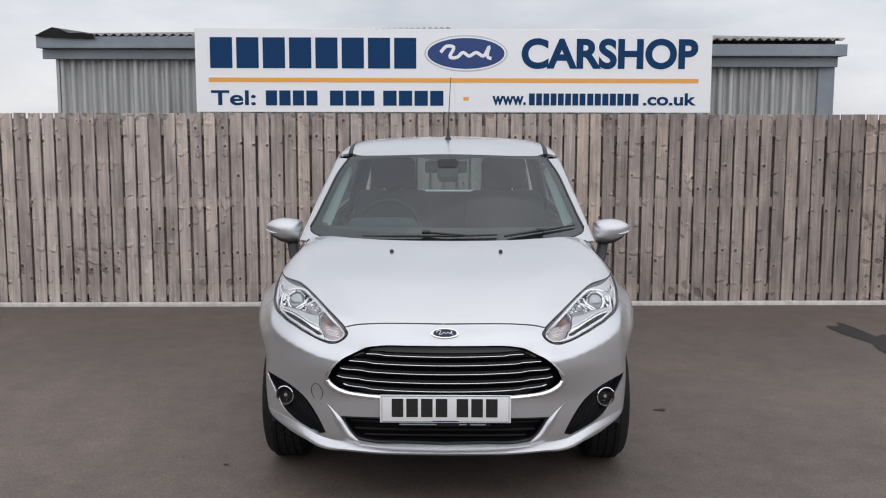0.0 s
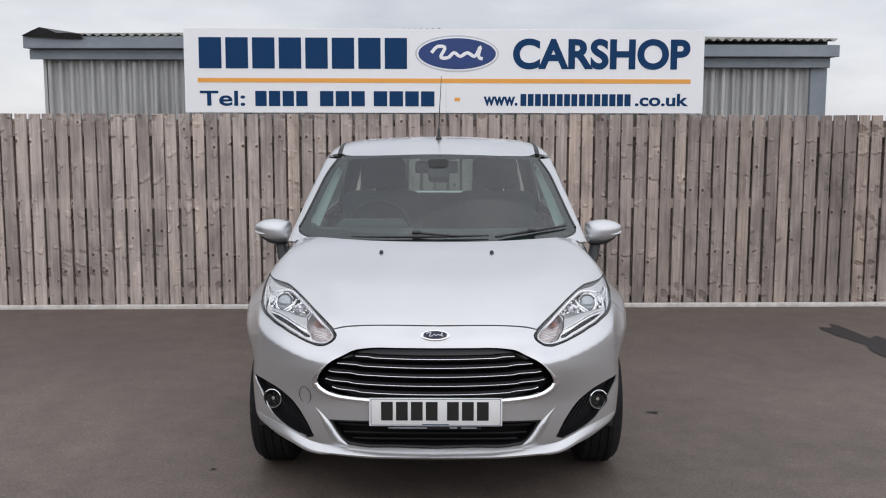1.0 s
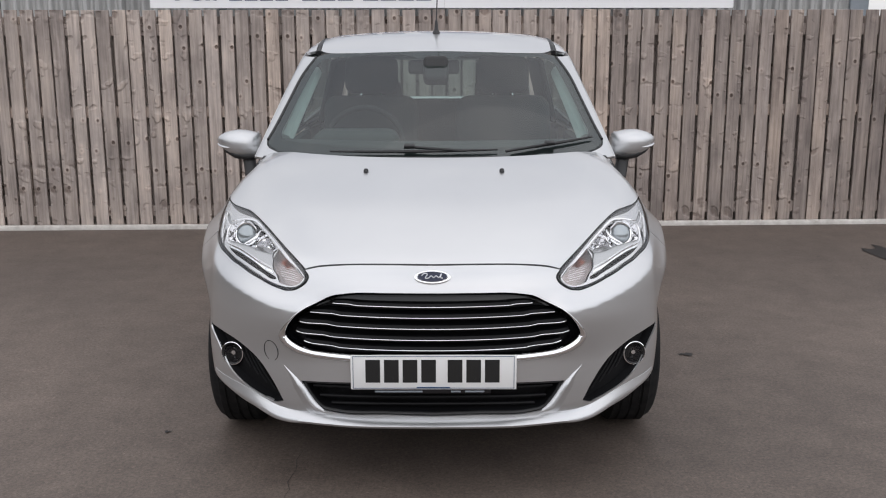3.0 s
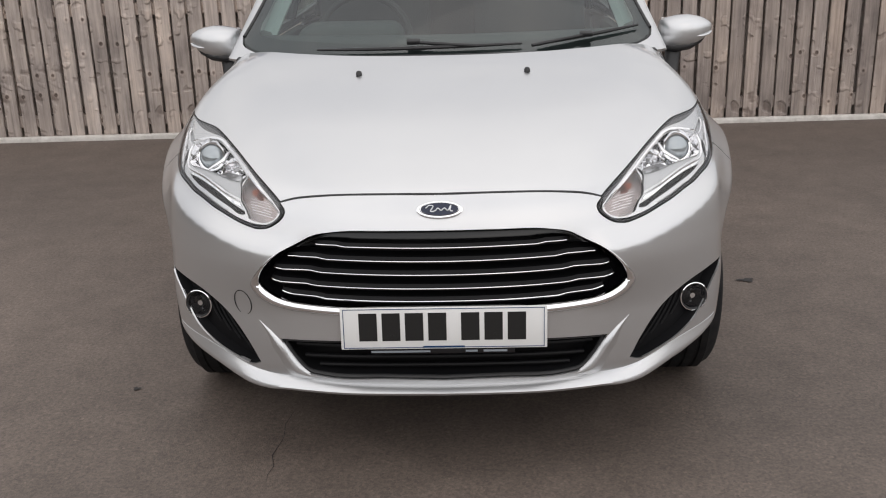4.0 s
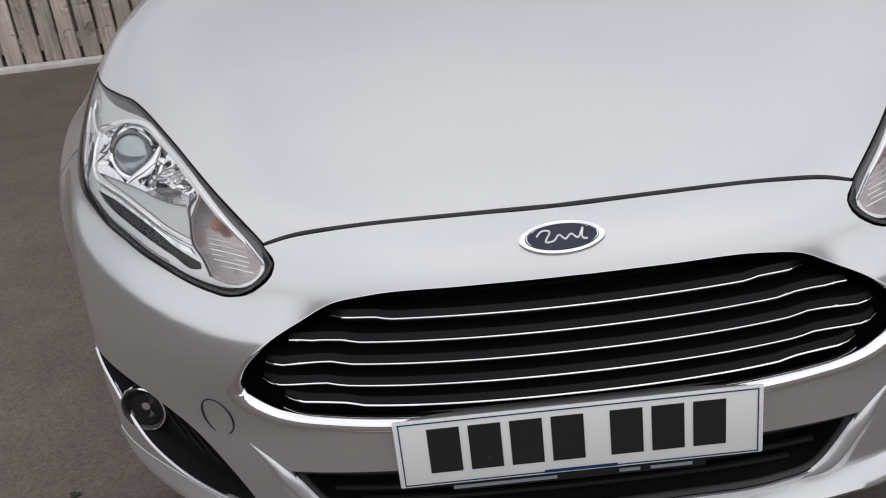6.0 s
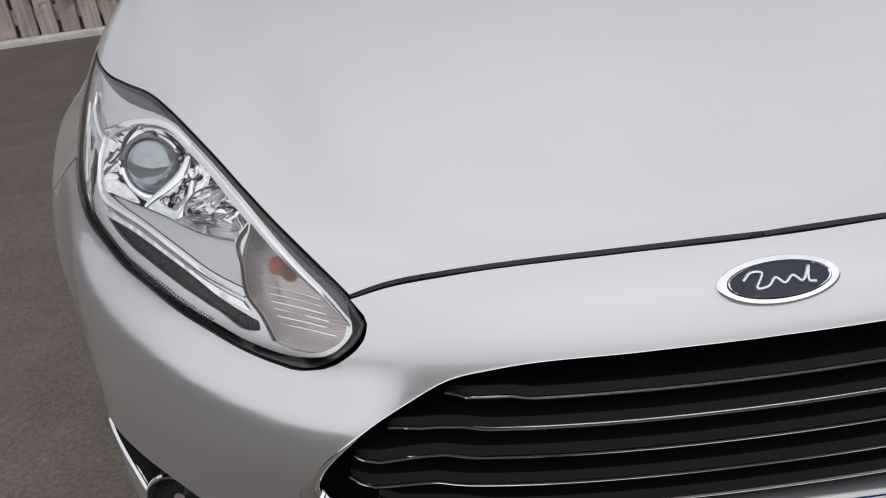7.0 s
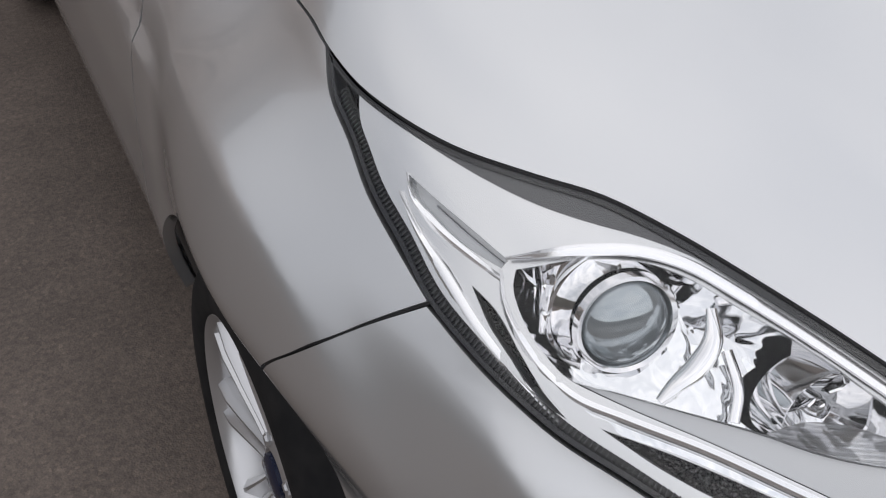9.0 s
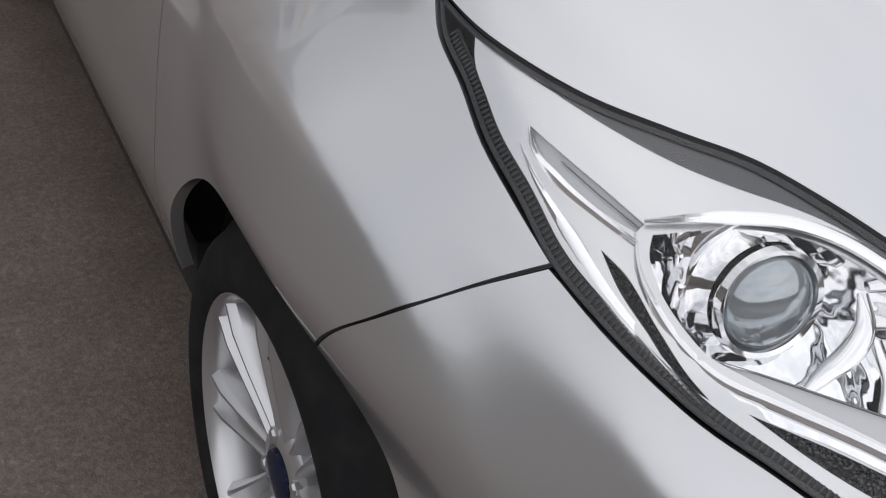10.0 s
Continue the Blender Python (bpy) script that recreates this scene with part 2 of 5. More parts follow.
def add_box(bm, size, m=None, bevel=0.0, segments=2):
    r = bmesh.ops.create_cube(bm, size=1.0, matrix=(m or Matrix()) @ Matrix.Diagonal((*size, 1)))
    if bevel:
        edges = list({e for v in r["verts"] for e in v.link_edges})
        bmesh.ops.bevel(bm, geom=edges, offset=bevel, segments=segments, affect="EDGES", profile=0.5)
    return bm


def add_lathe(bm, profile, m=None, sides=32, close=False, cap=False):
    """Turn (radius, height) pairs round local z."""
    m = m or Matrix()
    rings = []
    for r, h in profile:
        rings.append([bm.verts.new(m @ Vector((r * math.cos(a), r * math.sin(a), h)))
                      for a in (2 * math.pi * k / sides for k in range(sides))])
    pairs = list(zip(rings, rings[1:])) + ([(rings[-1], rings[0])] if close else [])
    for p, q in pairs:
        for k in range(sides):
            j = (k + 1) % sides
            bm.faces.new((p[k], p[j], q[j], q[k]))
    if cap:
        for ring in (rings[0], rings[-1]):
            if (ring[0].co - ring[sides // 2].co).length > 1e-5:
                bm.faces.new(ring)
    bmesh.ops.remove_doubles(bm, verts=bm.verts, dist=1e-6)
    return bm


def add_tube(bm, points, radius, sides=8, squash=1.0, up=(0, 0, 1), closed=False):
    """A round or flattened rod along points; radius may be a list."""
    pts = [Vector(p) for p in points]
    n = len(pts)
    rings = []
    for i, p in enumerate(pts):
        a, b = (pts[i - 1], pts[(i + 1) % n]) if closed else (pts[max(i - 1, 0)], pts[min(i + 1, n - 1)])
        t = (b - a).normalized()
        s = t.cross(Vector(up)).normalized()
        u = s.cross(t).normalized()
        r = radius[i] if isinstance(radius, (list, tuple)) else radius
        rings.append([bm.verts.new(p + s * (r * math.cos(q)) + u * (r * squash * math.sin(q)))
                      for q in (2 * math.pi * k / sides for k in range(sides))])
    for p, q in list(zip(rings, rings[1:])) + ([(rings[-1], rings[0])] if closed else []):
        for k in range(sides):
            j = (k + 1) % sides
            bm.faces.new((p[k], p[j], q[j], q[k]))
    if not closed:
        bm.faces.new(rings[0][::-1])
        bm.faces.new(rings[-1])
    return bm


def spline(points, step=0.01, closed=False):
    """Evenly spaced points on a smooth curve through the control points (2D or 3D)."""
    p = np.array(points, float)
    if closed:
        p = np.concatenate([p[-2:], p, p[:3]])
    d = np.linalg.norm(np.diff(p, axis=0), axis=1) + 1e-9
    slope = np.diff(p, axis=0) / d[:, None]
    tan = np.empty_like(p)
    tan[1:-1] = (slope[1:] * d[:-1, None] + slope[:-1] * d[1:, None]) / (d[1:] + d[:-1])[:, None]
    tan[0], tan[-1] = slope[0], slope[-1]
    out = []
    span = range(2, len(p) - 3) if closed else range(len(p) - 1)
    for i in span:
        k = max(2, int(np.ceil(d[i] / step)))
        t = (np.arange(k) / k)[:, None]
        out.append((1 + 2 * t) * (1 - t) ** 2 * p[i] + t * (1 - t) ** 2 * d[i] * tan[i]
                   + t * t * (3 - 2 * t) * p[i + 1] + t * t * (t - 1) * d[i] * tan[i + 1])
    if not closed:
        out.append(p[-1:])
    return np.concatenate(out)


def outline(*runs, step=0.8):
    """A closed outline from smooth runs that meet in corners."""
    out = []
    for r in runs:
        s = spline(r, step) if len(r) > 2 else np.linspace(r[0], r[1], max(2, int(np.ceil(np.linalg.norm(np.subtract(r[1], r[0])) / step)) + 1))
        out.append(s[:-1])
    return np.concatenate(out)


def inside(pts, poly):
    x, y = pts.T
    hit = np.zeros(len(pts), bool)
    for (x0, y0), (x1, y1) in zip(poly, np.roll(poly, -1, 0)):
        cross = (y0 > y) != (y1 > y)
        with np.errstate(divide="ignore", invalid="ignore"):
            hit ^= cross & (x < (x1 - x0) * (y - y0) / (y1 - y0) + x0)
    return hit


def mirror_closed(half):
    """Half an outline, from the middle line round to the middle line, made whole."""
    h = np.array(half, float)
    return np.concatenate([h, (h * (-1, 1))[-2:0:-1]])


def fill(bound, holes, step, aspect=1.0):
    """Triangles inside a closed outline with holes: points, faces and the boundary loops."""
    loops, pts, edges = [], [], []
    for loop in [bound, *holes]:
        k = len(pts)
        ids = list(range(k, k + len(loop)))
        loops.append(ids)
        pts += [tuple(p) for p in loop]
        edges += list(zip(ids, ids[1:] + ids[:1]))
    lo, hi = np.min(bound, 0), np.max(bound, 0)
    gx, gy = np.meshgrid(np.arange(lo[0], hi[0], step), np.arange(lo[1], hi[1], step * aspect))
    gx = gx + (np.arange(gx.shape[0])[:, None] % 2) * step * 0.5
    g = np.stack([gx.ravel(), gy.ravel()], 1)
    ok = inside(g, np.array(bound))
    for h in holes:
        ok &= ~inside(g, np.array(h))
    g = g[ok]
    b = np.array(pts)
    if len(g):
        near = np.concatenate([np.min(np.linalg.norm(c[:, None] - b[None], axis=2), 1) for c in np.array_split(g, max(1, len(g) // 400))])
        g = g[near > step * 0.45]
    allp = [Vector(map(float, p)) for p in pts] + [Vector(map(float, p)) for p in g]
    from mathutils.geometry import delaunay_2d_cdt
    v, e, f, ov, oe, of = delaunay_2d_cdt(allp, edges, [], 0, 1e-7)
    v = np.array([tuple(p) for p in v])
    back = {}
    for new_i, olds in enumerate(ov):
        for o in olds:
            back[o] = new_i
    f = np.array([t for t in f if len(t) == 3])
    mid = v[f].mean(1)
    ok = inside(mid, np.array(bound))
    for h in holes:
        ok &= ~inside(mid, np.array(h))
    return v, f[ok], [[back[i] for i in lp] for lp in loops]


def panel(name, chart, bound, holes=(), step=1.2, mat=None, parent=None, rim=0.012, depth=0.0, label="", aspect=1.0, lip=0.0):
    """A sheet of the body's surface within an outline on a chart, its edges folded inwards."""
    v, f, loops = fill(np.array(bound, float), [np.array(h, float) for h in holes], step, aspect)
    p, n = chart(v)
    a, b, c = p[f[:, 0]], p[f[:, 1]], p[f[:, 2]]
    flip = np.einsum("ij,ij->i", np.cross(b - a, c - a), n[f[:, 0]]) < 0
    f = np.where(flip[:, None], f[:, ::-1], f)
    q = p - n * (depth(v)[:, None] if callable(depth) else depth)
    verts, norms, faces = list(q), list(n), [tuple(t) for t in f]
    if rim:
        heart, count = np.zeros_like(q), np.zeros(len(q))
        for t in f.T:
            np.add.at(heart, t, q[f].mean(1))
            np.add.at(count, t, 1)
        heart /= np.maximum(count, 1)[:, None]
        for loop in loops:
            k, m = len(verts), len(loop)
            P, N = q[loop], n[loop]
            T = np.roll(P, -1, 0) - np.roll(P, 1, 0)
            S = np.cross(T, N)
            S /= np.linalg.norm(S, axis=1)[:, None] + 1e-9
            if np.sum(S * (P - heart[loop])) < 0:
                S = -S
            verts += list(P) + list(P - N * rim)
            norms += list(S) + list(S)
            turn = np.einsum("ij,ij->i", np.cross(np.roll(P, -1, 0) - P, -N), S) > 0
            for i in range(m):
                j = (i + 1) % m
                quad = (k + i, k + j, k + m + j, k + m + i)
                faces.append(quad if turn[i] else quad[::-1])
    return link_mesh(name, verts, faces, mat, parent, label, True, norms)


# ---- the yard ----


def fence_y(x):
    return 4.694 + 0.034 * x


FENCE_TURN = math.atan(0.034)


def build_ground():
    bm = bmesh.new()
    bmesh.ops.create_grid(bm, x_segments=40, y_segments=40, size=400)
    ob = part("ground", bm, ASPHALT, None, "", False)
    tagged(ob, "worn brown-grey asphalt of a car sales yard", "asphalt", kind="structure")


def build_kerb():
    bm = bmesh.new()
    add_box(bm, (24, 0.07, 0.05), pose(0, fence_y(0) - 0.055, 0.005, 0, 0, math.degrees(FENCE_TURN)), 0.008)
    ob = part("kerb", bm, KERB, None)
    tagged(ob, "pale concrete edging along the foot of the fence", "kerb", kind="structure")


def build_fence():
    fence = thing("fence", "weathered close-board timber fence with dark gaps", "fence", (0, fence_y(0), 0), kind="structure")
    rnd = random.Random(3)
    meshes = []
    for k in range(6):
        bm = bmesh.new()
        add_box(bm, (0.0955 + rnd.uniform(-0.004, 0.003), 0.024, 1.64), pose(0, 0.0025, 0.825), 0.0025, 1)
        for v in bm.verts:
            v.co.y += 0.003 * math.sin(v.co.z * 2.1 + k)
            v.co.x += 0.0015 * math.sin(v.co.z * 1.7 + 2 * k)
        me = bpy.data.meshes.new("board")
        bm.to_mesh(me)
        bm.free()
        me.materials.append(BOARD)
        meshes.append(me)
    pitch = 0.1135
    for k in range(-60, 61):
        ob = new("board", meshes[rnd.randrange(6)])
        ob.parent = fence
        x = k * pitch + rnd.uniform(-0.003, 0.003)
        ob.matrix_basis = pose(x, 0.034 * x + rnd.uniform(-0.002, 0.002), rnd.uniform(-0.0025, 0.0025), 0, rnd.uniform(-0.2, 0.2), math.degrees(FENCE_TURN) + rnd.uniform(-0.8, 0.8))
    bm = bmesh.new()
    add_box(bm, (0.111, 0.019, 1.62), pose(0, 0, 0.81), 0.0025, 1)
    wide = bpy.data.meshes.new("back_board")
    bm.to_mesh(wide)
    bm.free()
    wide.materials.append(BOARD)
    for k in range(-60, 60):
        ob = new("back_board", wide)
        ob.parent = fence
        x = (k + 0.5) * pitch
        ob.matrix_basis = pose(x, 0.034 * x + 0.072, -0.02, 0, rnd.uniform(-0.25, 0.25), math.degrees(FENCE_TURN))
    for z in (0.13, 0.89, 1.50):
        bm = bmesh.new()
        add_box(bm, (14, 0.045, 0.085), pose(0, 0.034, z, 0, 0, math.degrees(FENCE_TURN)), 0.003, 1)
        rail = part("rail", bm, BOARD, None)
        rail.parent = fence
    for k in range(-3, 4):
        bm = bmesh.new()
        add_box(bm, (0.1, 0.084, 1.58), pose(k * 2.1 + 0.5, 0.100 + 0.034 * (k * 2.1 + 0.5), 0.79), 0.004, 1)
        post = part("post", bm, BOARD, None)
        post.parent = fence
    return fence


def text_mesh(body, size, width, bold=0.036):
    """Built-in lettering as a thin mesh, fitted to a width, its left foot at the origin."""
    cu = bpy.data.curves.new("lettering", "FONT")
    cu.body, cu.size, cu.extrude, cu.offset = body, size, 0.0015, bold * size
    ob = new("lettering", cu)
    dg = bpy.context.evaluated_depsgraph_get()
    me = bpy.data.meshes.new_from_object(ob.evaluated_get(dg))
    bpy.data.objects.remove(ob)
    co = np.array([v.co for v in me.vertices])
    lo, hi = co.min(0), co.max(0)
    for v in me.vertices:
        v.co = Vector(((v.co.x - lo[0]) * width / (hi[0] - lo[0]), (v.co.y - lo[1]) * size / (hi[1] - lo[1]), v.co.z))
    return me


def build_sign():
    """A long two-sheet sign; u runs along it from 0 to 4.39, v up from 0 to 0.70."""
    W, H = 4.365, 0.695
    x0 = -2.142
    sign = thing("sign_board", "white sign board with navy lettering and orange stripe", "sign", (x0, fence_y(x0) - 0.012, 1.657))
    sign.rotation_euler = (0, 0, FENCE_TURN)
    loc = []

    def stick(name, bm_or_mesh, mat, label=""):
        if isinstance(bm_or_mesh, bmesh.types.BMesh):
            ob = part(name, bm_or_mesh, mat, None, label, False)
        else:
            bm_or_mesh.materials.clear()
            bm_or_mesh.materials.append(mat)
            ob = new(name, bm_or_mesh)
            if label:
                ob["label"] = label
        ob.parent = sign
        ob.matrix_parent_inverse = Matrix()
        loc.append(ob)
        return ob

    for k in range(2):
        bm = bmesh.new()
        add_box(bm, (W / 2 - 0.001, 0.006, H), pose(W / 4 + k * W / 2, 0, H / 2), 0.0015, 1)
        stick("sheet", bm, SIGN_WHITE)
    bm = bmesh.new()
    add_box(bm, (W - 0.22, 0.003, 0.036), pose(W / 2 + 0.0, -0.0045, 0.268))
    stick("stripe", bm, SIGN_ORANGE)
    bm = bmesh.new()
    add_box(bm, (0.045, 0.003, 0.03), pose(2.277, -0.0045, 0.113))
    stick("square", bm, SIGN_ORANGE)

    def bars(u, v, w, h, n, gap, name="lettering_bar"):
        each = (w - gap * (n - 1)) / n
        for i in range(n):
            bm = bmesh.new()
            add_box(bm, (each, 0.003, h), pose(u + each / 2 + i * (each + gap), -0.0045, v + h / 2))
            stick(name, bm, SIGN_BLUE)

    bars(0.125, 0.365, 1.73, 0.255, 8, 0.035)
    word = stick("lettering", text_mesh("CARSHOP", 0.255, 1.50), SIGN_BLUE, "navy capital letters")
    word.matrix_basis = pose(2.745, -0.0045, 0.365, 90)
    word = stick("lettering", text_mesh("Tel:", 0.125, 0.375, 0.018), SIGN_BLUE, "navy letters")
    word.matrix_basis = pose(0.125, -0.0045, 0.055, 90)
    for u, w, n in ((0.585, 0.435, 4), (1.125, 0.375, 3), (1.575, 0.51, 4)):
        bars(u, 0.055, w, 0.125, n, 0.02)
    word = stick("lettering", text_mesh("www.", 0.078, 0.285, 0.03), SIGN_BLUE, "navy letters")
    word.matrix_basis = pose(2.50, -0.0045, 0.06, 90)
    bars(2.812, 0.06, 0.481, 0.10, 8, 0.013)
    bars(3.309, 0.06, 0.438, 0.10, 7, 0.013)
    word = stick("lettering", text_mesh(".co.uk", 0.105, 0.455, 0.026), SIGN_BLUE, "navy letters")
    word.matrix_basis = pose(3.785, -0.0045, 0.06, 90)
    # oval emblem, plain
    for name, a, b, mat, d in (("emblem_rim", 0.352, 0.153, BADGE_RIM, 0.004), ("emblem_line", 0.338, 0.140, SIGN_WHITE, 0.0055), ("emblem", 0.325, 0.128, EMBLEM_BLUE, 0.007)):
        bm = bmesh.new()
        add_lathe(bm, [(0.0, -0.001), (1.0, -0.001), (1.0, 0.0), (0.0, 0.0)], pose(2.275, -d, 0.492, 90) @ Matrix.Diagonal((a, b, 1, 1)), 64)
        stick(name, bm, mat, "blue oval emblem" if name == "emblem" else "")
    bm = bmesh.new()
    pts = [(2.06, 0.50), (2.11, 0.55), (2.17, 0.545), (2.14, 0.46), (2.20, 0.46), (2.25, 0.50), (2.30, 0.47), (2.36, 0.50), (2.42, 0.47), (2.47, 0.55), (2.46, 0.46), (2.49, 0.45)]
    s = spline(pts, 0.02)
    add_tube(bm, [(u, -0.009, v) for u, v in s], 0.014, 6, up=(0, 1, 0))
    for v in bm.verts:
        v.co.y = -0.009 + (v.co.y + 0.009) * 0.1
    stick("emblem_stroke", bm, SIGN_WHITE)
    for u in (0.5, 1.65, 2.75, 3.9):
        bm = bmesh.new()
        add_box(bm, (0.05, 0.05, 1.55), pose(u, 0.20, -0.20), 0.003, 1)
        add_box(bm, (0.05, 0.18, 0.05), pose(u, 0.105, 0.30), 0.003, 1)
        add_box(bm, (0.05, 0.18, 0.05), pose(u, 0.105, 0.55), 0.003, 1)
        stick("support", bm, GUTTER)


def wavy(x0, x1, pitch, amp, flat=0.0, per=8):
    n = int((x1 - x0) / pitch * per)
    xs = np.linspace(x0, x1, n + 1)
    w = np.sin(2 * np.pi * xs / pitch)
    if flat:
        w = np.clip(w * flat, -1, 1)
    return xs, amp * w


def build_shed():
    YW, XL, XR = 5.42, -3.605, 3.49
    shed = thing("shed", "low grey corrugated steel shed behind the fence", "shed", (0, YW, 0))
    xs, w = wavy(XL, XR, 0.096, 0.021, 2.0, 12)
    verts = [(x, YW + d, z) for x, d in zip(xs, w) for z in (0.0, 2.215)]
    k = len(verts)
    verts += [(x, YW + d + 0.004, z) for x, d in zip(xs, w) for z in (0.0, 2.215)]
    faces = [(2 * i, 2 * i + 2, 2 * i + 3, 2 * i + 1) for i in range(len(xs) - 1)]
    faces += [(k + 2 * i, k + 2 * i + 1, k + 2 * i + 3, k + 2 * i + 2) for i in range(len(xs) - 1)]
    link_mesh("front_wall", verts, faces, CLAD, shed, "corrugated grey wall sheet", True)
    for x in (XL - 0.02, XR + 0.0):
        bm = bmesh.new()
        add_box(bm, (0.03, 4.0, 2.2), pose(x, YW + 2.0, 1.1), 0.002, 1)
        part("side_wall", bm, CLAD, shed)
    bm = bmesh.new()
    add_box(bm, (0.15, 0.05, 2.13), pose(XR - 0.07, YW - 0.03, 1.065), 0.004, 1)
    part("corner_flashing", bm, GUTTER, shed)
    bm = bmesh.new()
    add_box(bm, (XR - XL, 0.04, 2.2), pose((XL + XR) / 2, YW + 4.0, 1.1))
    part("back_wall", bm, CLAD, shed)
    # stepped box gutter, higher on its older end
    xl, xr = XL - 0.125, XR + 0.05
    for x0, x1, z, h in ((xl, -0.6, 2.2825, 0.105), (-0.6, xr, 2.2175, 0.105)):
        bm = bmesh.new()
        add_box(bm, (x1 - x0, 0.02, h), pose((x0 + x1) / 2, YW - 0.20, z), 0.004, 1)
        add_box(bm, (x1 - x0 - 0.03, 0.16, 0.02), pose((x0 + x1) / 2, YW - 0.12, z - h / 2 + 0.01), 0.003, 1)
        part("gutter", bm, GUTTER, shed, "dented blue-grey painted steel gutter")
        bm = bmesh.new()
        add_box(bm, (x1 - x0 - 0.06, 0.03, 0.088), pose((x0 + x1) / 2 - 0.015, YW - 0.10, z - h / 2 - 0.047), 0.004, 1)
        part("fascia", bm, GUTTER, shed)
    # roof of corrugated sheets rising from both ends to the middle
    for x0, x1, name in ((XL - 0.05, 0.0, "roof"), (0.0, XR + 0.02, "roof")):
        xs, w = wavy(x0, x1, 0.076, 0.011)
        rows = 5
        verts, faces = [], []
        for j in range(rows):
            y = YW - 0.22 + j * 1.05
            for x, d in zip(xs, w):
                lift = 0.03 if x < 0 else 0.0
                verts.append((x, y, 2.315 + lift * 1.2 + d + (0.095 + 0.020 * max(0.0, 1 - abs(x) / 3.7)) * j))
        n = len(xs)
        for j in range(rows - 1):
            for i in range(n - 1):
                faces.append((j * n + i, j * n + i + 1, (j + 1) * n + i + 1, (j + 1) * n + i))
        m = len(verts)
        verts += [(x, y, z - 0.007) for x, y, z in verts]
        faces += [tuple(m + i for i in f[::-1]) for f in faces]
        faces += [(i, m + i, m + i + 1, i + 1) for i in range(n - 1)]
        link_mesh(name, verts, faces, ROOFING, shed, "lichen-spotted corrugated cement roof", True)
    # black board puts the shade between roof and gutter into colour
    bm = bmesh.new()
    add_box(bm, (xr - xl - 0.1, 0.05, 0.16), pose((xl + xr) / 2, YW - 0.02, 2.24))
    part("eaves_shadow_board", bm, TRIM, shed, "black board standing in for the shade under the eaves")
    # torn flashing on the end of the roof
    bm = bmesh.new()
    pts = [(-3.72, 2.335), (-3.64, 2.375), (-3.56, 2.41), (-3.49, 2.395), (-3.41, 2.36), (-3.30, 2.362), (-3.2, 2.35)]
    top = [bm.verts.new((x, YW - 0.26, z)) for x, z in pts]
    low = [bm.verts.new((x + 0.02, YW - 0.24, 2.33 - 0.004 * i)) for i, (x, z) in enumerate(pts)]
    back = [bm.verts.new((x + 0.05, YW + 0.5, z + 0.02)) for x, z in pts]
    for i in range(len(pts) - 1):
        bm.faces.new((low[i], low[i + 1], top[i + 1], top[i]))
        bm.faces.new((top[i], top[i + 1], back[i + 1], back[i]))
    part("torn_flashing", bm, TRIM, shed, "torn black roofing felt")


def blotch(name, cx, cy, rx, ry, mat, label, seed, turn=0.0):
    rnd = random.Random(seed)
    bm = bmesh.new()
    ring = []
    for k in range(40):
        a = 2 * math.pi * k / 40
        r = 1 + 0.28 * math.sin(3 * a + seed) + 0.18 * math.sin(7 * a + 2 * seed) + rnd.uniform(-0.08, 0.08)
        p = Vector((rx * r * math.cos(a), ry * r * math.sin(a), 0))
        p.rotate(Euler((0, 0, turn)))
        ring.append(bm.verts.new((cx + p.x, cy + p.y, 0.004)))
    bm.faces.new(ring)
    ob = part(name, bm, mat, None, "", False)
    tagged(ob, label, "stain", kind="structure")


EMBLEM_BLUE = material("emblem_blue", (0.008, 0.04, 0.18), 0.4)
BADGE_RIM = material("emblem_silver", (0.55, 0.57, 0.60), 0.35, 0.4)
STAIN = material("damp_asphalt", (0.020, 0.018, 0.018), 0.6)


def build_unseen_walls():
    """Plain unseen walls added behind and beside the camera, closing the yard for reflections."""
    for name, size, at in (("wall_south", (52, 0.3, 2.6), (0, -22, 1.3)), ("wall_west", (0.3, 30, 1.8), (-8, -8, 0.9)), ("wall_east", (0.3, 32, 1.8), (20, -6, 0.9))):
        bm = bmesh.new()
        add_box(bm, size, pose(*at))
        tagged(part(name, bm, WALL, None), "unseen plain dark wall added for reflections", "wall", kind="structure")


WALL = material("unseen_wall_brown", (0.10, 0.085, 0.07), 0.9)
wall_noise = tex(WALL, "Noise", 3, 6)
plug(WALL, ramp(WALL, wall_noise.outputs["Fac"], (0.3, (0.075, 0.066, 0.055)), (0.7, (0.13, 0.115, 0.095))), "Base Color")
build_ground()
build_unseen_walls()
build_kerb()
build_fence()
build_sign()
build_shed()
blotch("stain", 3.14, 3.05, 0.17, 0.72, STAIN, "dark damp streak on the asphalt", 2, 0.08)
crack = bmesh.new()
add_tube(crack, [(-.47, .40, .0025), (-.485, .30, .0025), (-.475, .22, .0025), (-.49, .12, .0025), (-.475, .06, .0025), (-.483, .02, .0025), (-.48, -.02, .0025)], [.0004, .0009, .0006, .0012, .0008, .0006, .0003], 6, .5)
tagged(part("crack", crack, STAIN, None), "thin dark crack in the asphalt", "crack", kind="structure")
blotch("stain", -1.01, 0.55, 0.012, 0.010, STAIN, "small dark spot on the asphalt", 7)
blotch("stain", 1.17, 1.47, 0.03, 0.02, STAIN, "small dark spot on the asphalt", 5)

# ---- the car: surface ----
SLOPES = {}


